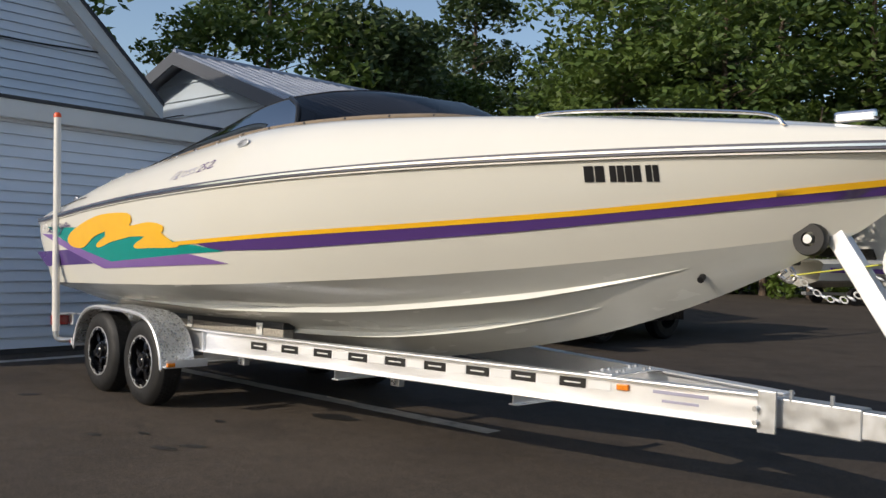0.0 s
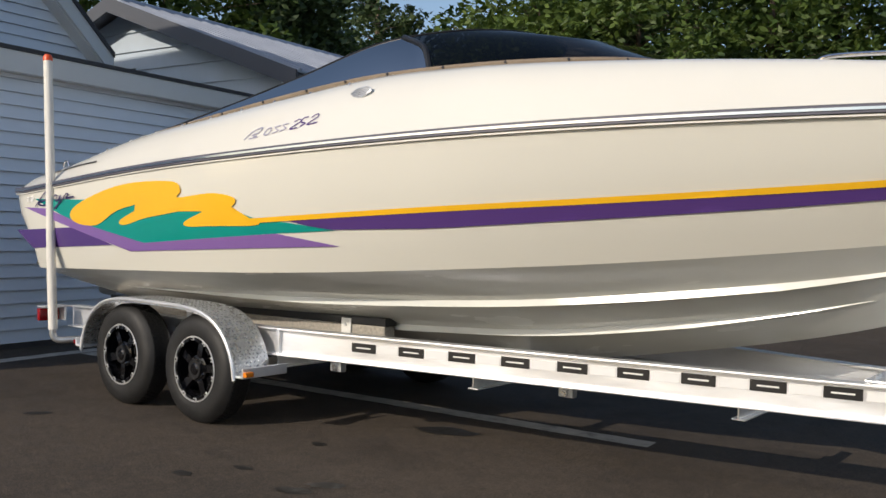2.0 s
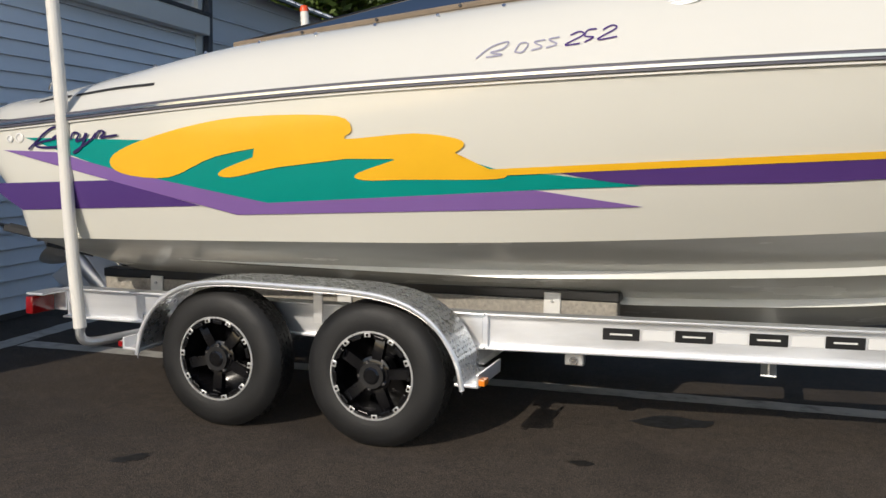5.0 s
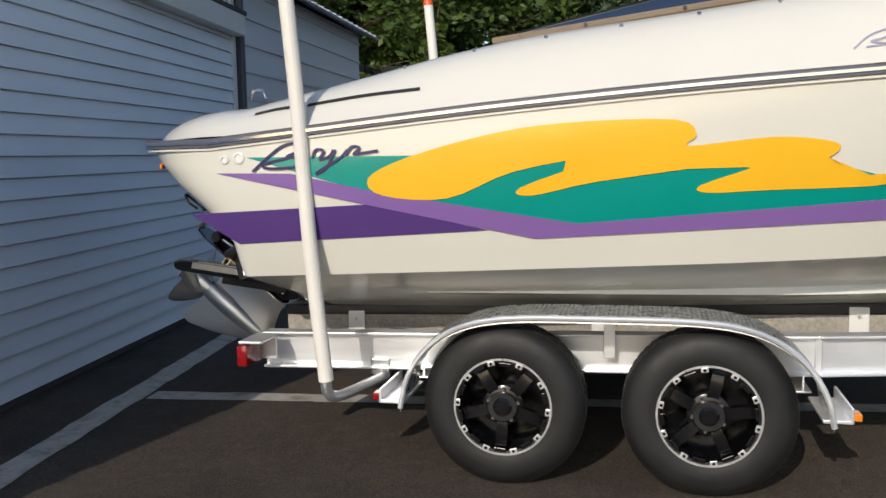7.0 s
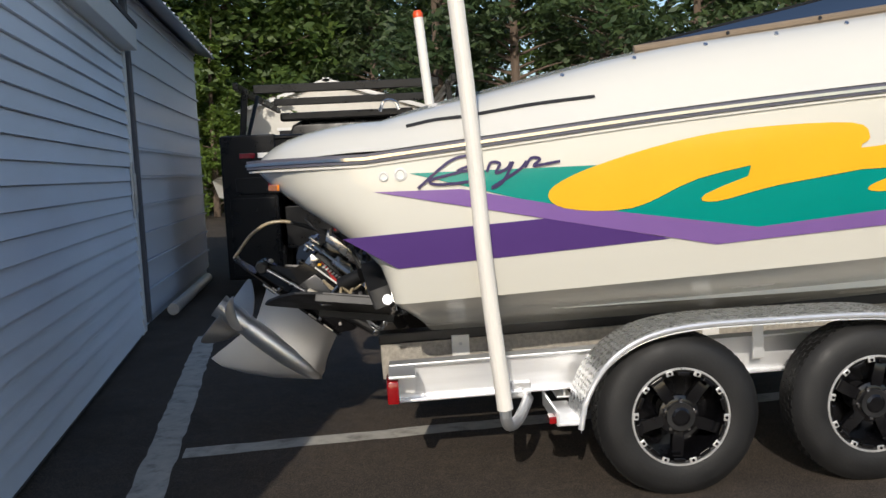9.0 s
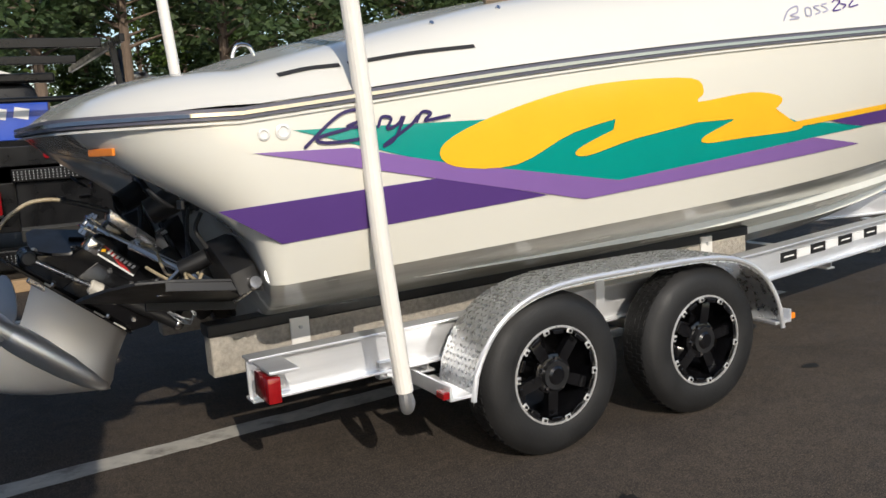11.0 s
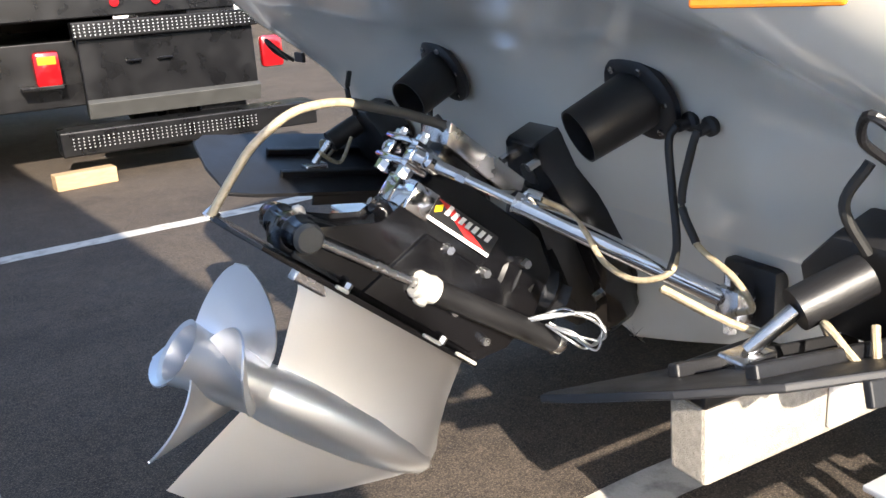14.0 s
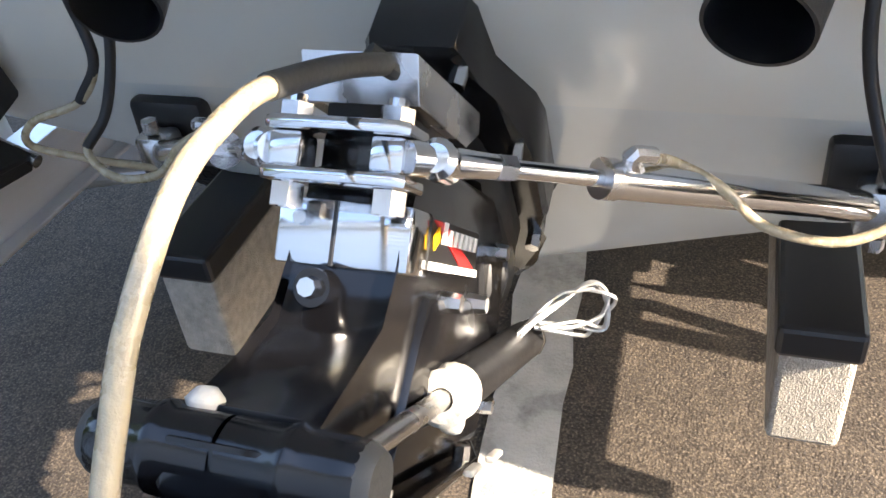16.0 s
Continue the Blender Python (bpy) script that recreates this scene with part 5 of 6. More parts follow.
for x, z in ((0.47, 0.435), (0.36, 0.435), (0.55, 0.50), (0.56, 0.31), (0.45, 0.33), (0.33, 0.34)):
    part("housing_bolt", tube((x, -0.054, z), (x, -0.078, z), 0.012, 0.010, 6), STEEL, drive)
# clevis that joins the two steering rams: two plates, two posts, two through bolts
for z in (0.534, 0.579):
    part("clevis_plate", prism([(0.163, -0.058), (0.172, -0.068), (0.222, -0.068), (0.222, 0.068), (0.172, 0.068), (0.163, 0.058)], Matrix.Translation((0, 0, z - 0.006)), 0.012, 0.003), CHROME, drive, "polished clevis plate", True, 40)
for y in (-0.048, 0.048):
    part("clevis_post", box((0.192, y, 0.5565), (0.038, 0.032, 0.033), None, 0.005), CHROME, drive, "", True, 40)
    part("clevis_bolt", tube((0.190, y, 0.505), (0.190, y, 0.607), 0.009, seg=10), CHROME, drive)
    part("bolt_head", tube((0.190, y, 0.586), (0.190, y, 0.599), 0.016, seg=6), STEEL, drive)
    part("bolt_nut", tube((0.190, y, 0.506), (0.190, y, 0.527), 0.0165, seg=6), CHROME, drive)
part("tower", box((0.32, 0.004, 0.585), (0.16, 0.085, 0.09), None, 0.012), BLACK_GLOSS, drive, "", True, 40)
cov = part("cover_wedge", prism([(0.239, 0.612), (0.220, 0.656), (0.448, 0.653), (0.456, 0.628), (0.41, 0.604)], Matrix.Translation((0, -0.050, 0)) @ M_SIDE, 0.118, 0.003), STEEL, drive, "grey metal water-hose cover", True, 30)
part("hose_elbow", hose([(0.250, -0.028, 0.622), (0.238, -0.026, 0.640), (0.218, -0.016, 0.646), (0.206, -0.006, 0.652)], 0.0105, 5, 10), GREY_RUBBER, drive)


def loc(p):
    """A world place in the drive's own frame."""
    return D_M.inverted() @ Vector(p)


WATER = [(-8.600, 4.185, 1.098), (-8.697, 4.195, 1.138), (-8.802, 4.200, 1.171), (-8.867, 4.200, 1.177), (-8.932, 4.200, 1.166), (-9.003, 4.200, 1.122), (-9.046, 4.200, 1.076), (-9.105, 4.200, 1.000)]
water = part("water_hose", hose([loc(q) for q in WATER], 0.0088, 8, 12), BRAID, drive, "clear braided water hose", True, 60)
part("hose_sleeve", hose([loc(q) for q in WATER[:3]], 0.0108, 8, 12), GREY_RUBBER, water, "grey sleeve", True, 60)
part("hose_tail_fitting", tube((-0.085, 0.012, 0.246), (-0.078, 0.011, 0.268), 0.013, seg=10), STEEL, drive)
# trim rams and their aft pivots
for s in (1, -1):
    yr = -s * 0.078
    mp = Matrix.Translation((0.060, -s * 0.112, 0.310)) @ pose(0, 0, 0, -90 * s, 0, 0)
    part("pivot_boss", lathe([(0.0, -0.002), (0.026, 0.0), (0.030, 0.006), (0.032, 0.02), (0.032, 0.05), (0.036, 0.055), (0.036, 0.062), (0.032, 0.067), (0.032, 0.11)], mp, 24), BLACK_GLOSS, drive, "black trim-ram pivot with grey end", True, 40)
    part("pivot_cap", lathe([(0, -0.006), (0.024, -0.005), (0.030, 0.004), (0.030, 0.008)], mp, 20), GREY_RUBBER, drive, "", True, 40)
    part("ram_rod", tube((0.085, yr, 0.313), (0.40, yr, 0.349), 0.0105), STEEL, drive, "steel ram rod", True)
    ram = part("trim_ram", tube((0.355, yr, 0.344), (0.72, yr, 0.388), 0.027, seg=20), BLACK_SATIN, drive, "black trim ram", True)
    part("ram_end", lathe([(0, -0.03), (0.022, -0.018), (0.028, 0), (0.022, 0.018), (0, 0.03)], Matrix.Translation((0.732, yr, 0.389)), 14), STEEL, ram, "", True, 60)
    part("grease_collar", lathe([(0.012, -0.026), (0.024, -0.028), (0.030, -0.022), (0.028, 0.0), (0.031, 0.014), (0.028, 0.026)], Matrix.Translation((0.350, yr, 0.343)) @ pose(0, 0, 0, 0, 83, 0), 22), GREASE, ram, "lump of white grease", True, 30)
    part("collar_drip", box((0.352, yr - s * 0.006, 0.318), (0.030, 0.026, 0.028), 12, 0.009), GREASE, ram, "", True, 60)
part("grease_lump", lathe([(0, -0.012), (0.012, -0.008), (0.016, 0.003), (0.008, 0.012), (0, 0.013)], Matrix.Translation((0.075, 0.035, 0.344)), 9), GREASE, drive, "lump of white grease", True, 60)
part("cross_lug", prism([(0.05, 0.262), (0.165, 0.262), (0.19, 0.345), (0.12, 0.352), (0.03, 0.325), (0.03, 0.29)], Matrix.Translation((0, -0.045, 0)) @ M_SIDE, 0.090, 0.010), BLACK_GLOSS, drive, "", True, 40)
wr = random.Random(8)
for k in range(4):
    def jit(x, y, z, r=0.014):
        return loc((x + wr.uniform(-r, r), y + wr.uniform(-r, r), z + wr.uniform(-r, r)))

    pts = [jit(-8.47, 4.125, 0.655, 0.005), jit(-8.42, 4.09, 0.675), jit(-8.37, 4.05, 0.668), jit(-8.34, 4.02, 0.635), jit(-8.36, 4.03, 0.605), jit(-8.40, 4.065, 0.625), jit(-8.43, 4.10, 0.645, 0.006)]
    part("steel_wire", hose(pts, 0.003, 7, 6), GALV, drive, "loop of bare wire", True, 60)

# transom shield and its gimbal
shield = thing("transom_shield", "black gimbal housing bolted to the boat's transom", "housing")
half_out = [(0.055, 1.075), (0.064, 1.062), (0.074, 0.985), (0.118, 0.92), (0.127, 0.885), (0.127, 0.74), (0.105, 0.70), (0.095, 0.60), (0.06, 0.56)]
outl = [(y, z) for y, z in half_out] + [(-y, z) for y, z in half_out[::-1]]
ms = frame_of((-8.175, YC + 0.028, 0.75), (0, -1, 0), (-0.42, 0, 1.0))
part("housing_plate", prism([(y, (z - 0.75) * 1.05) for y, z in outl], ms, 0.10, 0.018), BLACK_GLOSS, shield, "", True, 40)
part("gimbal_ring", prism([(y * 0.72, (z - 0.80) * 0.7 + 0.03) for y, z in outl], ms @ Matrix.Translation((0, 0, 0.095)), 0.07, 0.02), BLACK_SATIN, shield, "", True, 40)
part("bellows", hose([(-8.33, YC + 0.03, 0.66), (-8.42, YC + 0.025, 0.71), (-8.52, YC + 0.02, 0.77)], lambda u: 0.085 + 0.012 * math.sin(u * 34), 12, 20), BLACK_SATIN, shield, "black rubber bellows", True, 60)
part("emblem_disc", lathe([(0, 0.003), (0.026, 0.003), (0.028, 0)], ms @ Matrix.Translation((0, 0.26, 0.10)), 20), GREY_RUBBER, shield)
for sx in (1, -1):
    for z in (0.30, 0.16, -0.05):
        part("stud", tube(ms @ Vector((sx * (0.055 if z > 0.2 else 0.105), z, 0.095)), ms @ Vector((sx * (0.055 if z > 0.2 else 0.105), z, 0.125)), 0.011, seg=6), STEEL, shield)

# steering rams from the clevis out to the transom
for s in (1, -1):
    rm = thing("steering_ram", "polished stainless hydraulic steering ram with hoses", "ram", "steering rams")
    a = D_M @ Vector((0.190, -s * 0.066, 0.557))
    b = Vector((-8.290, YC - 0.010 - s * 0.515, 0.786))
    d = (b - a).normalized()
    m1 = a + d * 0.215
    part("ram_eye", tube(a - d * 0.005, a + d * 0.085, 0.0165, 0.012, 14), CHROME, rm, "", True)
    part("eye_nut", tube(a + d * 0.085, a + d * 0.105, 0.013, seg=6), STEEL, rm)
    part("eye_cap", lathe([(0.019, -0.016), (0.019, 0.012), (0.013, 0.019), (0, 0.020)], Matrix.Translation(a + d * 0.028) @ pose(0, 0, 0, 0, -50, 0), 18), CHROME, rm, "", True, 40)
    part("ram_rod", tube(a + d * 0.05, m1 + d * 0.05, 0.009, seg=14), CHROME, rm, "", True)
    part("ram_barrel", tube(m1, b - d * 0.03, 0.0195, seg=24), CHROME, rm, "polished barrel", True, 40)
    part("gland_ring", tube(m1 - d * 0.006, m1 + d * 0.012, 0.0212, seg=24), STEEL, rm, "", True, 40)
    part("pivot_block", box(b, (0.05, 0.06, 0.07), None, 0.010), STEEL, rm, "", True, 40)
    part("transom_bracket", box(b + Vector((0.05, 0, 0.01)), (0.04, 0.13, 0.12), None, 0.012), BLACK_SATIN, rm, "black transom bracket", True, 40)
    for z in (-0.035, 0.04):
        part("pivot_bolt", tube(b + Vector((-0.01, 0, z)), b + Vector((-0.01, 0, z + 0.02 * (1 if z > 0 else -1))), 0.013, seg=6), STEEL, rm)
    f1 = m1 + d * 0.035 + Vector((-0.012, 0, 0.036))
    part("elbow_fitting", hose([m1 + d * 0.05, f1, f1 + d * 0.03 + Vector((0, 0, 0.004))], 0.009, 4, 8), STEEL, rm)
    def mir(x, y, z):
        """A place on the starboard side, or its mirror to port."""
        return Vector((x, YC - 0.010 - s * (YC - 0.010 - y), z))

    bulk1, bulk2 = mir(-8.352, 3.750, 1.128), mir(-8.352, 3.702, 1.125)
    for q in (bulk1, bulk2):
        part("bulkhead_fitting", lathe([(0.018, 0), (0.018, 0.010), (0.011, 0.014), (0.011, 0.035), (0, 0.035)], Matrix.Translation(q) @ pose(0, 0, 0, 0, -100, 0), 14), BLACK_SATIN, rm, "", True, 40)
    for pts in ([f1 + d * 0.03, mir(-8.492, 3.935, 0.950), mir(-8.487, 3.884, 0.920), mir(-8.482, 3.835, 0.872), mir(-8.475, 3.757, 0.857), mir(-8.445, 3.700, 0.880), mir(-8.41, 3.722, 0.920), mir(-8.395, 3.752, 1.013), mir(-8.395, 3.762, 1.096), bulk1 + Vector((-0.035, 0, -0.004))],
                [b + Vector((-0.02, 0, -0.02)), mir(-8.37, 3.610, 0.815), mir(-8.40, 3.555, 0.850), mir(-8.41, 3.590, 0.895), mir(-8.405, 3.680, 0.930), mir(-8.40, 3.722, 0.993), mir(-8.395, 3.708, 1.083), bulk2 + Vector((-0.035, 0, -0.004))]):
        n = len(pts)
        part("hydraulic_hose", hose(pts, 0.006, 8, 10), BRAID, rm, "clear braided hydraulic hose", True, 60)
        part("hose_cover", hose(pts[n // 2:], 0.0075, 8, 10), BLACK_SATIN, rm, "black hose cover", True, 60)

# exhaust pipes
for s in (1, -1):
    ex = thing("exhaust_pipe", "black flanged exhaust tip on the transom", "exhaust", "exhaust pipes")
    f = Vector((-8.388, YC - 0.012 - s * 0.368, 1.166))
    aim = Vector((-0.87, s * 0.20, -0.42)).normalized()
    mm = Matrix.Translation(f) @ aim.to_track_quat("Z", "Y").to_matrix().to_4x4()
    mfl = Matrix.Translation(f) @ Vector((-0.90, 0, -0.43)).to_track_quat("Z", "Y").to_matrix().to_4x4()
    part("flange", lathe([(0.0, -0.004), (0.088, -0.004), (0.088, 0.008), (0.08, 0.014), (0.05, 0.014)], mfl, 32), BLACK_SATIN, ex, "", True, 40)
    part("pipe", lathe([(0.058, -0.05), (0.058, 0.02), (0.053, 0.140), (0.049, 0.140), (0.049, 0.02), (0, 0.02)], mm, 36), BLACK_SATIN, ex, "", True, 40)
    for k in range(6):
        a = math.pi / 3 * k
        part("flange_bolt", tube(mfl @ Vector((0.072 * math.cos(a), 0.072 * math.sin(a), 0.008)), mfl @ Vector((0.072 * math.cos(a), 0.072 * math.sin(a), 0.019)), 0.007, seg=6), STEEL, ex)

# trim tabs with their rams
for s in (1, -1):
    tb = thing("trim_tab", "black trim tab hinged under the transom", "trim tab", "trim tabs")
    mt = frame_of((-8.29, YC - s * (0.86 if s > 0 else 0.93), 0.816), (-1, 0, 0.131), (0, 1, s * -0.365))
    tabo = [(x, s * y) for x, y in ((0.0, -0.19), (0.30, -0.185), (0.42, -0.14), (0.50, -0.04), (0.555, 0.08), (0.572, 0.14), (0.55, 0.155), (0.40, 0.165), (0.0, 0.18))][::s]
    if s < 0:
        tabo = [(0.0, -0.18), (0.50, -0.165), (0.575, -0.15), (0.60, 0.0), (0.60, 0.15), (0.56, 0.20), (0.0, 0.20)]
    part("plate", prism(tabo, mt, -0.012, 0.003), BLACK_SATIN, tb)
    for y in (-0.178, 0.168):
        part("side_lip", box(mt @ Vector((0.16, s * y, 0.014)), (0.34, 0.012, 0.034), mt.to_3x3(), 0.003), BLACK_SATIN, tb)
        part("rib", box(mt @ Vector((0.21, y * 0.4, -0.02)), (0.38, 0.02, 0.022), mt.to_3x3(), 0.004), BLACK_SATIN, tb)
    part("hinge", tube(mt @ Vector((0, -0.19, 0)), mt @ Vector((0, 0.19, 0)), 0.012, seg=10), STEEL, tb)
    top = Vector((-8.40, YC - s * 0.88, 1.0))
    part("ram_base", prism([(0.13, -0.09), (-0.17, -0.09), (-0.16, -0.01), (-0.03, 0.09), (0.06, 0.09), (0.13, 0.02)], frame_of(top + Vector((0.10, 0, -0.045)), (0, s, 0), (-0.3, 0, 1)), 0.10 * -s, 0.012), BLACK_SATIN, tb, "", True, 40)
    foot = mt @ Vector((0.28, s * 0.05, 0))
    foot.z += 0.035
    mid_p = top.lerp(foot, 0.55) + Vector((-0.02, 0, 0))
    part("ram_tube", tube(top + Vector((-0.02, 0, -0.03)), mid_p, 0.032, seg=18), BLACK_SATIN, tb, "", True, 40)
    part("ram_rod", tube(mid_p, foot, 0.012, seg=12), STEEL, tb, "", True)
    part("foot_bracket", box(foot - Vector((0, 0, 0.015)), (0.07, 0.05, 0.03), None, 0.005), STEEL, tb)
    part("end_bolt", tube(mt @ Vector((0.03, -s * 0.225, 0.01)), mt @ Vector((0.03, -s * 0.20, 0.01)), 0.022, seg=16), STEEL, tb)
    part("cable", hose([top + Vector((-0.02, 0, 0.0)), top + Vector((-0.05, s * 0.02, 0.07)), top + Vector((-0.03, s * 0.0, 0.13))], 0.008, 6, 8), CABLE, tb)
    part("pressure_hose", hose([top + Vector((-0.06, s * 0.04, -0.06)), top + Vector((-0.12, s * 0.08, -0.12)), foot + Vector((-0.03, s * 0.14, 0.06)), foot + Vector((0.02, s * 0.10, 0.02))], 0.006, 6, 8), BRAID, tb, "", True)
    part("pressure_hose", hose([top + Vector((-0.06, -s * 0.05, -0.08)), top + Vector((-0.10, -s * 0.08, -0.13)), foot + Vector((0.06, -s * 0.08, 0.05)), foot + Vector((0.10, -s * 0.05, 0.02))], 0.006, 6, 8), BRAID, tb, "", True)
for s in (1, -1):
    dr = thing("tow_ring", "black tow ring on the transom", "ring", "tow rings")
    cy = YC - s * 1.02
    part("ring", hose([(-8.56, cy - 0.025, 1.17), (-8.60, cy - 0.03, 1.20), (-8.63, cy, 1.235), (-8.60, cy + 0.03, 1.20), (-8.56, cy + 0.025, 1.17)], 0.006, 6, 8), INK, dr)
    part("ring_plate", box((-8.53, cy, 1.175), (0.012, 0.07, 0.03), None, 0.003), INK, dr)


# ---- the work truck behind the boat ----
truck = thing("work_truck", "black flatbed work truck with ladder rack seen from behind", "truck")
TX0, TX1, TY = -10.05, -7.35, 10.0
tc = (TX0 + TX1) / 2
TB = node_mat("black_truck_paint", (0.004, 0.004, 0.0045), 0.32, vary=0.2, scale=6, dirt=0.06, dirt_color=(0.025, 0.023, 0.021), dirt_scale=4)
TB.node_tree.nodes["Principled BSDF"].inputs["Specular IOR Level"].default_value = 0.3
part("bed_floor", box((tc, TY + 1.35, 1.3), (2.6, 2.5, 0.2), None, 0.01), TB, truck)
sb = part("side_box", box((-9.87, TY + 1.3, 1.06), (0.64, 2.6, 1.68), None, 0.02), TB, truck, "black side tool box")
part("box_door", box((-9.85, TY - 0.008, 0.72), (0.52, 0.02, 0.90), None, 0.006), TB, sb)
part("red_reflector", box((-9.88, TY - 0.01, 1.66), (0.18, 0.02, 0.06), None, 0.004), RED_LENS, sb)
part("white_reflector", box((-9.68, TY - 0.01, 1.66), (0.16, 0.02, 0.06), None, 0.004), WHITE_PLASTIC, sb)
part("side_box", box((-7.55, TY + 1.3, 1.12), (0.4, 2.6, 1.56), None, 0.02), TB, truck, "black side tool box")
part("rear_sill", box((tc, TY + 0.02, 1.31), (2.66, 0.10, 0.20), None, 0.01), TB, truck, "black rear sill with marker lamps")
for x in (-9.62, -8.29, -7.98):
    part("marker_lamp", tube((x, TY - 0.02, 1.31), (x, TY - 0.06, 1.31), 0.036, seg=16), RED_LENS, truck, "round red marker lamp")
part("number_plate", box((-9.33, TY - 0.04, 1.35), (0.17, 0.01, 0.05), 0, 0.003), WHITE_PLASTIC, truck)
part("bumper_strip", box((-7.93, TY - 0.06, 1.12), (1.42, 0.16, 0.13), None, 0.01), TB, truck, "black bumper strip with punched holes")
ap = part("bumper_apron", box((-7.93, TY - 0.02, 0.76), (1.36, 0.1, 0.60), None, 0.012), TB, truck)
# lighter grey tilted strip paints the sheen along the lower apron
part("apron_sheen", box((-7.93, TY - 0.08, 0.53), (1.36, 0.06, 0.14), Matrix.Rotation(radians(25), 3, "X"), 0.006), GREY_RUBBER, ap)
for x in (-8.22, -7.98):
    part("tow_loop", hose([(x - 0.05, TY - 0.07, 0.86), (x - 0.04, TY - 0.11, 0.87), (x + 0.04, TY - 0.11, 0.87), (x + 0.05, TY - 0.07, 0.86)], 0.010, 5, 8), TB, ap)
part("lower_step", box((-7.86, TY - 0.14, 0.315), (2.02, 0.30, 0.19), None, 0.012), TB, truck, "black step with punched holes")
hb = bmesh.new()
for z in (1.16, 1.135, 1.11, 1.085):
    for k in range(38):
        add_box(hb, (-8.62 + 0.036 * k, TY - 0.142, z), (0.009, 0.004, 0.009))
for z in (0.355, 0.33, 0.305, 0.28):
    for k in range(40):
        add_box(hb, (-8.78 + 0.036 * k, TY - 0.292, z), (0.009, 0.004, 0.009))
tagged(part("punched_hole", hb, GALV, truck), kind="stuff")
tl = part("tail_lamp", box((-8.845, TY - 0.06, 0.865), (0.19, 0.09, 0.26), None, 0.03), RED_LENS, truck, "square red tail lamp", True, 40)
part("lamp_pane", box((-8.845, TY - 0.108, 0.93), (0.13, 0.006, 0.06), None, 0.002), AMBER, tl)
part("tail_lamp", box((-7.10, TY - 0.03, 0.83), (0.19, 0.09, 0.26), None, 0.03), RED_LENS, truck, "square red tail lamp", True, 40)
part("lamp_shelf", box((-8.9, TY + 0.0, 0.73), (0.3, 0.2, 0.03), None, 0.005), TB, truck)
# solid dark backing paints the shade seen between the mesh bars
tg = part("mesh_panel", box((-9.42, TY + 0.06, 1.58), (0.40, 0.02, 0.34), None, 0.004), SHADE_FILL, truck, "black expanded-metal panel")
for k in range(12):
    for sg in (1, -1):
        part("mesh_bar", box((-9.60 + 0.033 * k, TY + 0.045, 1.58), (0.007, 0.006, 0.33), Matrix.Rotation(radians(28 * sg), 3, "Y")), GREY_RUBBER, tg)
bp = part("blue_panel", box((-8.68, TY + 0.30, 1.68), (0.98, 0.06, 0.42), None, 0.01), BLUE, truck, "bright blue panel with white lettering bars")
for k, w in enumerate((0.05, 0.12, 0.10, 0.14)):
    part("lettering_bar", box((-9.02 + 0.19 * k, TY + 0.265, 1.74), (w, 0.008, 0.11), Matrix.Rotation(radians(12), 3, "Y")), WHITE_PLASTIC, bp)
part("bed_rail", tube((TX0 + 0.5, TY + 0.03, 1.86), (TX1 - 0.3, TY + 0.03, 1.86), 0.028, seg=10), TB, truck)
# cab with screened rear window
cabm = Matrix(((1, 0, 0, 0), (0, 0, -1, 0), (0, 1, 0, 0), (0, 0, 0, 1)))
cab = part("cab", prism([(-0.95, 0.9), (0.95, 0.9), (0.95, 1.55), (0.75, 2.12), (0.6, 2.2), (-0.6, 2.2), (-0.75, 2.12), (-0.95, 1.55)], Matrix.Translation((tc - 0.15, TY + 2.55, 0)) @ cabm, -1.7, 0.04), TB, truck, "black cab", True, 40)
part("rear_window", box((tc - 0.1, TY + 2.68, 1.86), (1.25, 0.02, 0.42), None, 0.006), CAB_GLASS, cab, "dark rear window")
guard = spline([(tc - 0.92, TY + 2.6, 1.55), (tc - 0.82, TY + 2.6, 2.0), (tc - 0.70, TY + 2.6, 2.17), (tc - 0.1, TY + 2.6, 2.21), (tc + 0.50, TY + 2.6, 2.17), (tc + 0.62, TY + 2.6, 2.0), (tc + 0.72, TY + 2.6, 1.55)], 10)
inner = [Vector((tc - 0.1 + (p.x - tc + 0.1) * 0.80, p.y, 1.55 + (p.z - 1.55) * 0.80)) for p in guard]
scr = part("window_guard", hose(guard, 0.016, 1, 8, False), TB, truck, "black guard with pale expanded mesh round the rear window")
part("inner_rim", hose(inner, 0.009, 1, 8, False), TB, scr)
mesh_bm = bmesh.new()
for a, b, c, d in zip(guard, guard[1:], inner, inner[1:]):
    for k in range(3):
        u0, u1 = k / 3, (k + 1) / 3
        add_tube(mesh_bm, a.lerp(c, u0), b.lerp(d, u1), 0.006, seg=4)
        add_tube(mesh_bm, b.lerp(d, u0), a.lerp(c, u1), 0.006, seg=4)
tagged(part("expanded_mesh", mesh_bm, WHITE_PLASTIC, scr), kind="stuff")
# ladder rack
for x in (TX0 + 0.1, TX1 - 0.1):
    part("rack_post", box((x, TY + 0.3, 2.0), (0.07, 0.07, 0.9), Matrix.Rotation(radians(6 if x < tc else -6), 3, "Y"), 0.008), TB, truck)
    part("rack_stay", tube((x, TY + 0.1, 1.6), (x + 0.12, TY + 0.8, 2.4), 0.025, seg=8), TB, truck)
    part("rack_rail", box((x, TY + 2.0, 2.45), (0.06, 4.2, 0.08), None, 0.008), TB, truck)
for y in (TY + 0.3, TY + 2.3):
    part("rack_bar", box((tc, y, 2.44), (2.2, 0.08, 0.10), None, 0.008), TB, truck)
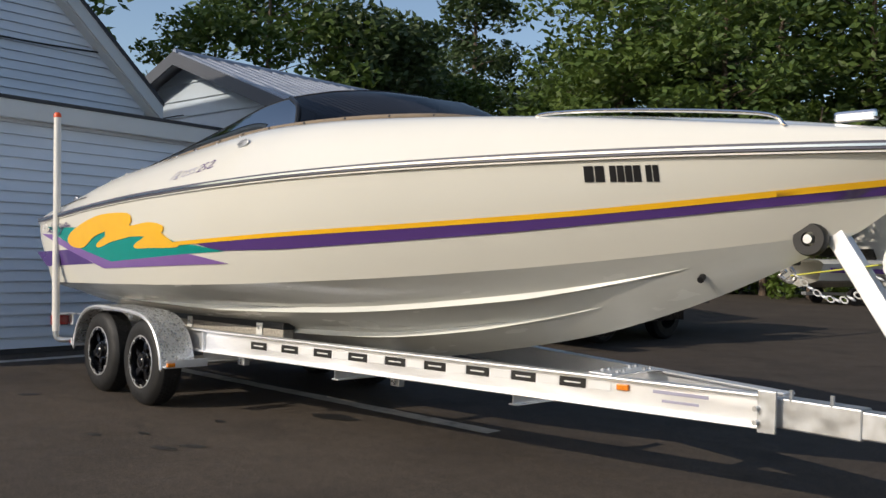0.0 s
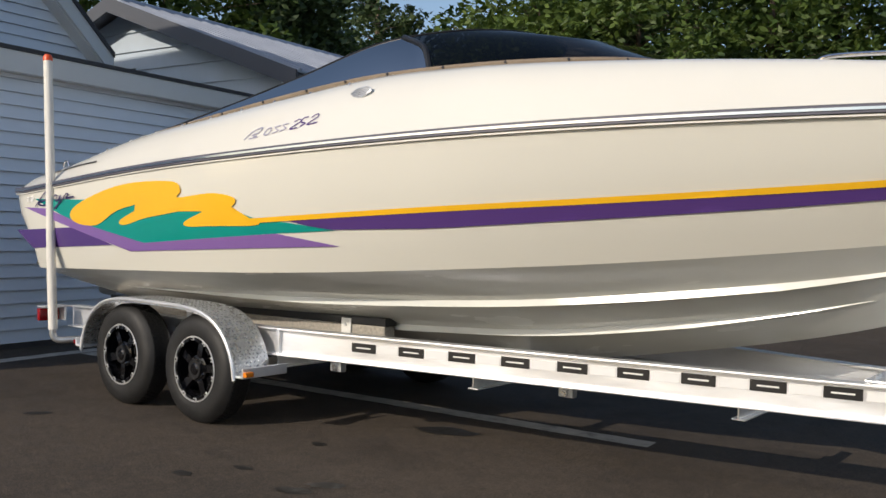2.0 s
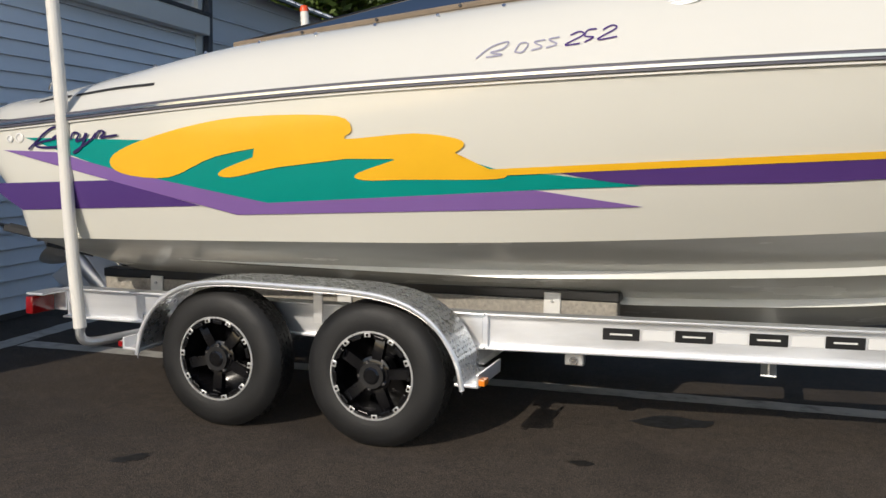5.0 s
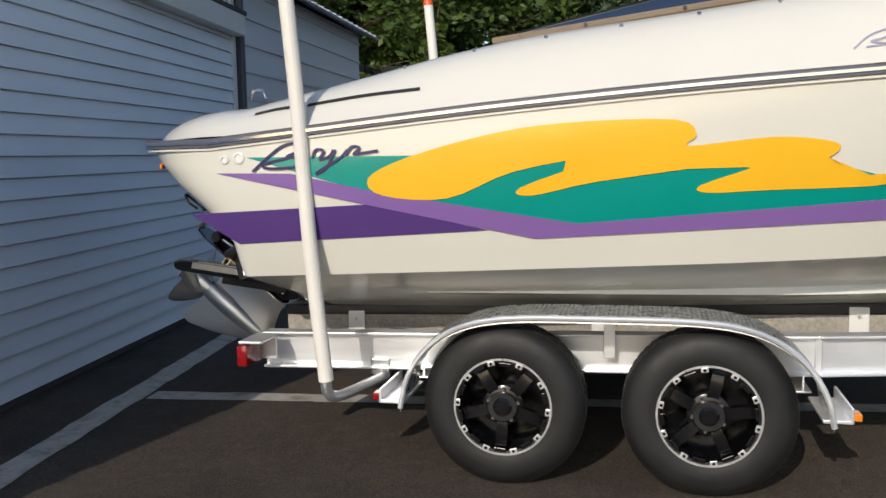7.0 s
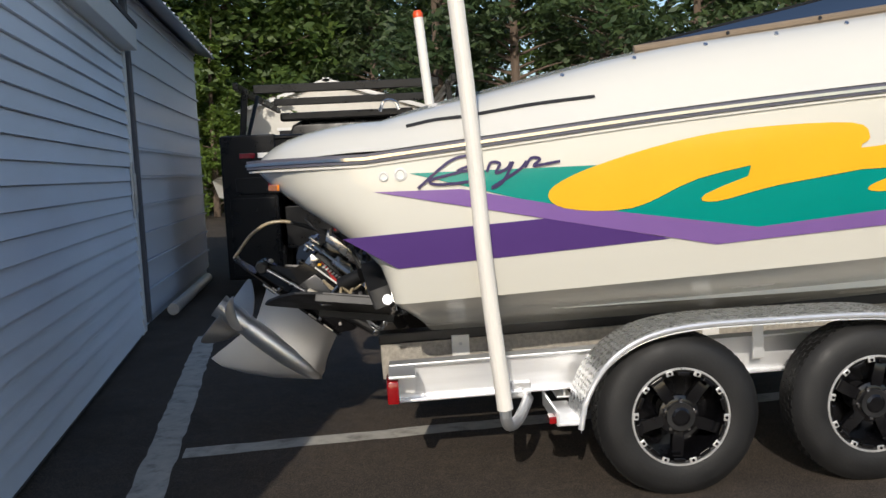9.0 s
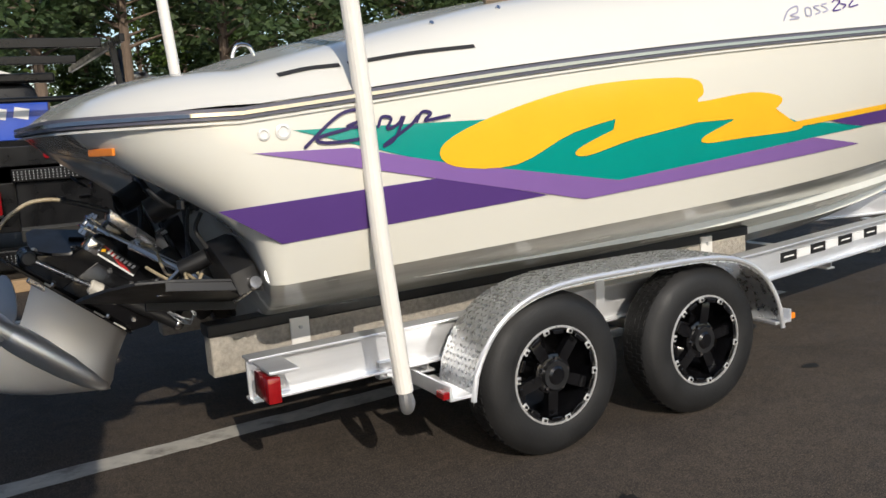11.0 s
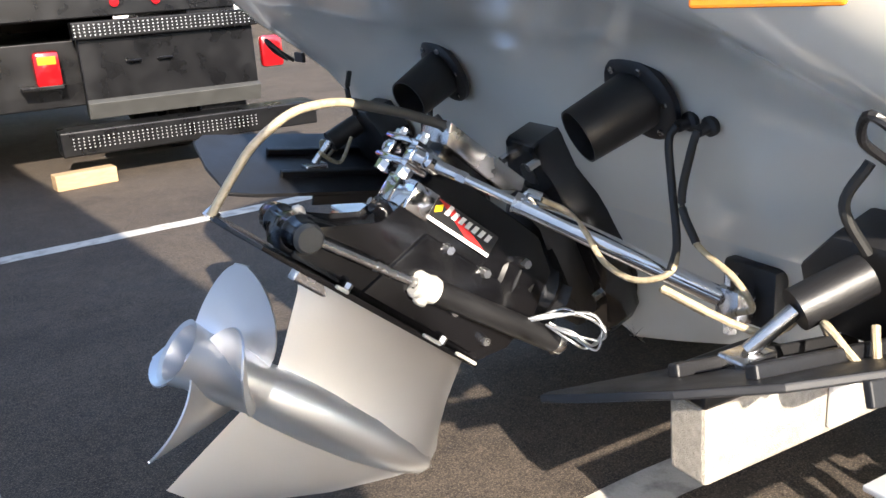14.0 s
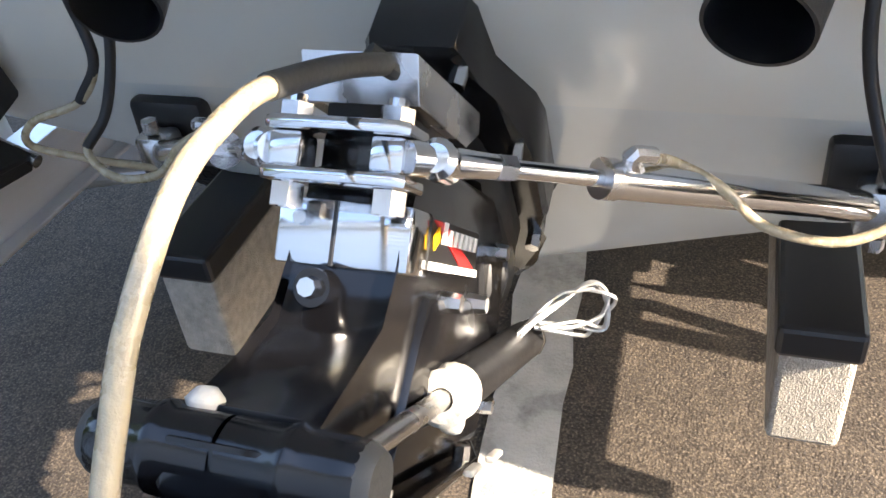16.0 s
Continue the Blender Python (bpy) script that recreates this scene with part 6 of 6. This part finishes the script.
part("light_bar", box((tc - 0.1, TY + 2.5, 2.24), (1.9, 0.16, 0.12), None, 0.03), TB, truck)
for x in (TX0 + 0.42, TX1 - 0.42):
    for y in (TY + 0.9, TY + 2.6):
        w = part("truck_wheel", lathe([(0.22, -0.12), (0.34, -0.12), (0.39, -0.08), (0.39, 0.08), (0.34, 0.12), (0.22, 0.12)], pose(x, y, 0.39, 0, 90, 0), 32, True), RUBBER, truck, "black truck tyre", True, 30)
part("chassis", box((tc, TY + 2.2, 0.80), (1.6, 4.2, 0.5), None, 0.01), TB, truck)
part("bonnet", box((tc - 0.1, TY + 4.6, 1.15), (1.8, 1.3, 0.5), None, 0.08), BLACK_GLOSS, truck, "", True, 40)
wb = thing("wood_block", "bare wooden block lying under the truck step", "block")
part("block", box((-8.75, TY - 0.3, 0.06), (0.45, 0.14, 0.12), 8, 0.008), WOOD, wb)


# ---- far sheds, boats and a pickup ----
def shed(x, y, w, d, h, ridge, label, dark_front, rot=0.0):
    s = thing("storage_shed", label, "shed", "far sheds", at=pose(x, y, 0, 0, 0, rot))
    M = Matrix(((1, 0, 0, 0), (0, 0, -1, 0), (0, 1, 0, 0), (0, 0, 0, 1)))
    o = [(-w / 2, 0), (w / 2, 0), (w / 2, h), (0, ridge), (-w / 2, h)]
    part("wall", prism(o, M @ Matrix.Translation((0, 0, -d)), d), SHED_WHITE, s)
    for sg in (1, -1):
        sl = math.atan2(ridge - h, w / 2)
        part("roof", box((sg * w / 4, d / 2, (h + ridge) / 2 + 0.06), (math.hypot(w / 2, ridge - h) + 0.3, d + 0.4, 0.06), Matrix.Rotation(sg * sl, 3, "Y")), METAL_ROOF, s)
        part("rake_trim", box((sg * w / 4, -0.2, (h + ridge) / 2 + 0.02), (math.hypot(w / 2, ridge - h) + 0.3, 0.03, 0.16), Matrix.Rotation(sg * sl, 3, "Y")), TRIM_WHITE, s)
    if dark_front:
        # flat dark sheet on the solid wall, painting the unlit inside
        part("doorway", box((dark_front[0], -0.012, dark_front[2] / 2), (dark_front[1], 0.02, dark_front[2])), SHADE_FILL, s, "dark sheet painted as the shade inside a doorway")
        part("door_frame", box((dark_front[0], -0.02, dark_front[2] + 0.06), (dark_front[1] + 0.2, 0.04, 0.12)), TRIM_WHITE, s)
    return s


shed(-10.6, 38.0, 9.0, 8, 3.9, 5.3, "white weathered metal shed with a doorway painted as dark shade", (0.2, 4.6, 3.3))
shed(-2.0, 37, 7.5, 6, 2.6, 3.9, "low tan shed far behind the yard", None)
shed(6.2, 37.0, 7.0, 6, 2.6, 4.0, "low tan shed far behind the yard", None, 6)


def far_boat(x, y, rot, mat, stripe):
    b = thing("moored_boat", "small white runabout on a trailer far across the yard", "boat", "far boats", at=pose(x, y, 0, 0, 0, rot))
    rows = []
    for k in range(13):
        u = k / 12
        w = 1.0 * (1 - u ** 2.6) ** 0.6
        rows.append([Vector((-2.4 + 5 * u, yy, zz)) for yy, zz in ((0, 0.55 + 0.5 * u ** 3), (w * 0.8, 0.8 + 0.35 * u * u), (w, 1.35 + 0.12 * u), (w * 0.8, 1.45 + 0.1 * u), (0, 1.5 + 0.1 * u), (-w * 0.8, 1.45 + 0.1 * u), (-w, 1.35 + 0.12 * u), (-w * 0.8, 0.8 + 0.35 * u * u))])
    part("hull", grid_mesh(rows, True), mat, b, "", True, 40)
    part("stripe", box((-0.3, -1.0, 1.15), (3.6, 0.03, 0.16), 0, 0.004), stripe, b)
    part("windscreen", box((0.3, 0, 1.72), (0.06, 1.2, 0.4), Matrix.Rotation(radians(-30), 3, "Y"), 0.01), SMOKED, b)
    part("outboard", box((-2.7, 0, 1.55), (0.4, 0.38, 0.6), None, 0.08), BLACK_GLOSS, b, "black outboard motor", True, 40)
    part("cradle", box((0, 0, 0.35), (4.4, 0.2, 0.1)), GALV, b)
    for yy in (-0.8, 0.8):
        part("cradle_wheel", lathe([(0.1, -0.08), (0.28, -0.08), (0.28, 0.08), (0.1, 0.08)], pose(-0.8, yy, 0.28, 90, 0, 0), 20, True), RUBBER, b)
    return b


far_boat(-12.2, 31.0, 70, GEL_DECK, PURPLE)
far_boat(-10.0, 33.5, 80, GEL_DECK, BLUE)
far_boat(2.6, 24.5, 95, BLACK_GLOSS, INK)


def pickup(x, y, rot):
    p = thing("pickup", "white pickup parked across the yard", "car", at=pose(x, y, 0, 0, 0, rot))
    M = Matrix(((1, 0, 0, 0), (0, 0, -1, 0), (0, 1, 0, 0), (0, 0, 0, 1)))
    part("body", prism([(-2.6, 0.5), (2.6, 0.5), (2.65, 0.95), (1.6, 1.1), (-2.6, 1.12)], M @ Matrix.Translation((0, 0, -0.95)), 1.9, 0.05), WHITE_PLASTIC, p, "", True, 40)
    part("cabin", prism([(-0.9, 1.1), (1.5, 1.1), (0.9, 1.8), (-0.7, 1.84)], M @ Matrix.Translation((0, 0, -0.82)), 1.64, 0.06), WHITE_PLASTIC, p, "", True, 40)
    part("side_window", prism([(-0.7, 1.17), (1.25, 1.17), (0.82, 1.7), (-0.58, 1.74)], M @ Matrix.Translation((0, 0, 0.825)), 0.012), CAB_GLASS, p)
    for xx in (-1.6, 1.65):
        for yy in (-0.85, 0.85):
            part("tyre", lathe([(0.2, -0.1), (0.36, -0.1), (0.38, 0), (0.36, 0.1), (0.2, 0.1)], pose(xx, yy, 0.37, 90, 0, 0), 24, True), RUBBER, p)
    return p


pickup(-5.4, 25.0, 175)


# ---- trees and distance ----
def leaf_cloud(bm, centre, rad, n, size, rng, flat=1.0, droop=0.0):
    for _ in range(n):
        while True:
            v = Vector((rng.uniform(-1, 1), rng.uniform(-1, 1), rng.uniform(-1, 1)))
            if 0.25 < v.length < 1:
                break
        p = centre + Vector((v.x * rad, v.y * rad, v.z * rad * flat))
        u = Vector((rng.uniform(-1, 1), rng.uniform(-1, 1), rng.uniform(-0.6, 0.6) - droop)).normalized()
        w = u.cross(Vector((rng.uniform(-1, 1), rng.uniform(-1, 1), rng.uniform(-1, 1)))).normalized()
        s = size * rng.uniform(0.6, 1.3)
        a, b, c, d = p - u * s, p + w * s * 0.45, p + u * s, p - w * s * 0.45
        bm.faces.new([bm.verts.new(q) for q in (a, b, c, d)])


def tree(name, label, height, trunk_r, crown_lo, spread, leaf, clumps, per, size, seed, kind="oak"):
    rng = random.Random(seed)
    t = thing(name, label, "tree", "trees behind the yard")
    bm = bmesh.new()
    lean = rng.uniform(-0.3, 0.3)
    add_hose(bm, [(0, 0, -0.1), (0.1 * lean, 0.05, height * 0.35), (0.3 * lean, 0, height * 0.7), (lean, 0, height * 0.97)], lambda u: trunk_r * (1 - 0.85 * u), 5, 9)
    crown = bmesh.new()
    for k in range(clumps):
        u = (k + rng.random()) / clumps
        h = crown_lo + (height - crown_lo) * u
        if kind == "oak":
            reach = spread * (0.35 + 0.75 * math.sin(math.pi * min(1, u * 0.8 + 0.18))) * rng.uniform(0.45, 1.05)
        elif kind == "cedar":
            reach = spread * (1.02 - u) * rng.uniform(0.6, 1.0)
        else:
            reach = spread * (1.0 - 0.7 * u) * rng.uniform(0.4, 1.05)
        a = rng.uniform(0, 2 * math.pi)
        c = Vector((reach * math.cos(a), reach * math.sin(a), h + rng.uniform(-0.3, 0.3)))
        if kind != "cedar" or k % 3 == 0:
            add_hose(bm, [(lean * 0.3 * u, 0, h - 0.25 * reach), (c.x * 0.5, c.y * 0.5, h - 0.08 * reach), tuple(c)], lambda q: max(0.012, trunk_r * 0.28 * (1 - q) * (1.1 - u)), 3, 5)
        r = spread * rng.uniform(0.22, 0.4) if kind != "cedar" else spread * rng.uniform(0.25, 0.4) * (1.15 - u)
        leaf_cloud(crown, c, r, per, size, rng, 0.62 if kind != "cedar" else 1.1, 0.0)
    part("trunk", bm, BARK, t)
    part("crown", crown, leaf, t)
    return t


oak_a = tree("oak_tree", "tall broadleaf tree with dense sunlit green crown", 11.5, 0.24, 1.5, 3.6, LEAF_OAK, 80, 110, 0.17, 11)
oak_b = tree("oak_tree", "tall broadleaf tree with dense sunlit green crown", 10.0, 0.2, 1.0, 3.2, LEAF_OAK, 74, 110, 0.16, 12)
pine_a = tree("pine_tree", "tall pine with bare lower trunk and layered needles", 14.0, 0.22, 4.5, 2.8, LEAF_PINE, 72, 110, 0.17, 13, "pine")
pine_b = tree("pine_tree", "young pine with feathery layered branches", 9.0, 0.16, 0.8, 2.6, LEAF_PINE, 80, 110, 0.15, 14, "pine")
cedar = tree("cedar_tree", "dense conical bright green cedar", 7.5, 0.14, 0.2, 1.7, LEAF_CEDAR, 90, 110, 0.12, 15, "cedar")
rng = random.Random(3)
spots = []
for k in range(34):
    x = -34 + 1.7 * k + rng.uniform(-0.6, 0.6)
    spots.append((x, 31 + 0.12 * abs(x + 8) + rng.uniform(-2.5, 2.5)))
for k in range(30):
    spots.append((-48 + 3.0 * k + rng.uniform(-1, 1), 41 + rng.uniform(-2, 3)))
for k in range(9):
    spots.append((-30 - rng.uniform(-2, 5), 8 + 3.0 * k))
kinds = [oak_a, pine_b, oak_b, pine_a, oak_b, pine_b, oak_a]
used = set()
spots = [p for p in spots if not (-17 < p[0] < 11 and p[1] < 47)] + [(-15 + 2.6 * k + rng.uniform(-0.8, 0.8), 48 + rng.uniform(-1, 3)) for k in range(11)]
# breaks in the tree line where the sky shows
spots = [p for p in spots if not any(lo < math.degrees(math.atan2(p[1], 0.4 - p[0])) < hi for lo, hi in ((14, 27), (45, 48), (62.5, 66)))]
for i, (x, y) in enumerate(spots):
    src = kinds[(i * 5 + int(x * 3)) % 7]
    s = rng.uniform(0.95, 1.4)
    m = pose(x, y, 0, 0, 0, rng.uniform(0, 360)) @ Matrix.Diagonal((s, s, s, 1))
    if src.name not in used:
        used.add(src.name)
        src.matrix_basis = m
        continue
    c = copy_thing(src, m)
    c.matrix_basis = m
cedar.matrix_basis = pose(-14.6, 33, 0)
for x, y, s in ((-13.0, 45, 1.5), (-17.0, 34, 1.1)):
    c = copy_thing(cedar, pose(x, y, 0, 0, 0, 70))
    c.matrix_basis = pose(x, y, 0, 0, 0, 70) @ Matrix.Diagonal((s, s, s, 1))
for x, y in ((-6.3, 30), (-3.6, 31.0), (-0.6, 30), (3.2, 31.5), (6.5, 30), (9.5, 32), (-8.6, 43), (13, 33)):
    c = copy_thing(pine_a, pose(x, y, 0, 0, 0, 40 * x))
    c.matrix_basis = pose(x, y, 0, 0, 0, 40 * x)
for x, y, s in ((-16.5, 43, 1.5), (-19.5, 40, 1.4), (-14.5, 47, 1.5), (-22, 44, 1.5)):
    c = copy_thing(oak_a, pose(x, y, 0, 0, 0, 33 * x))
    c.matrix_basis = pose(x, y, 0, 0, 0, 33 * x) @ Matrix.Diagonal((s, s, s, 1))
gv = bmesh.new()
add_box(gv, (-5, 92, 0.01), (160, 80, 0.02))
tagged(mesh_ob("verge", gv, GRASS), "dry grass verge under the trees", "grass", kind="structure")
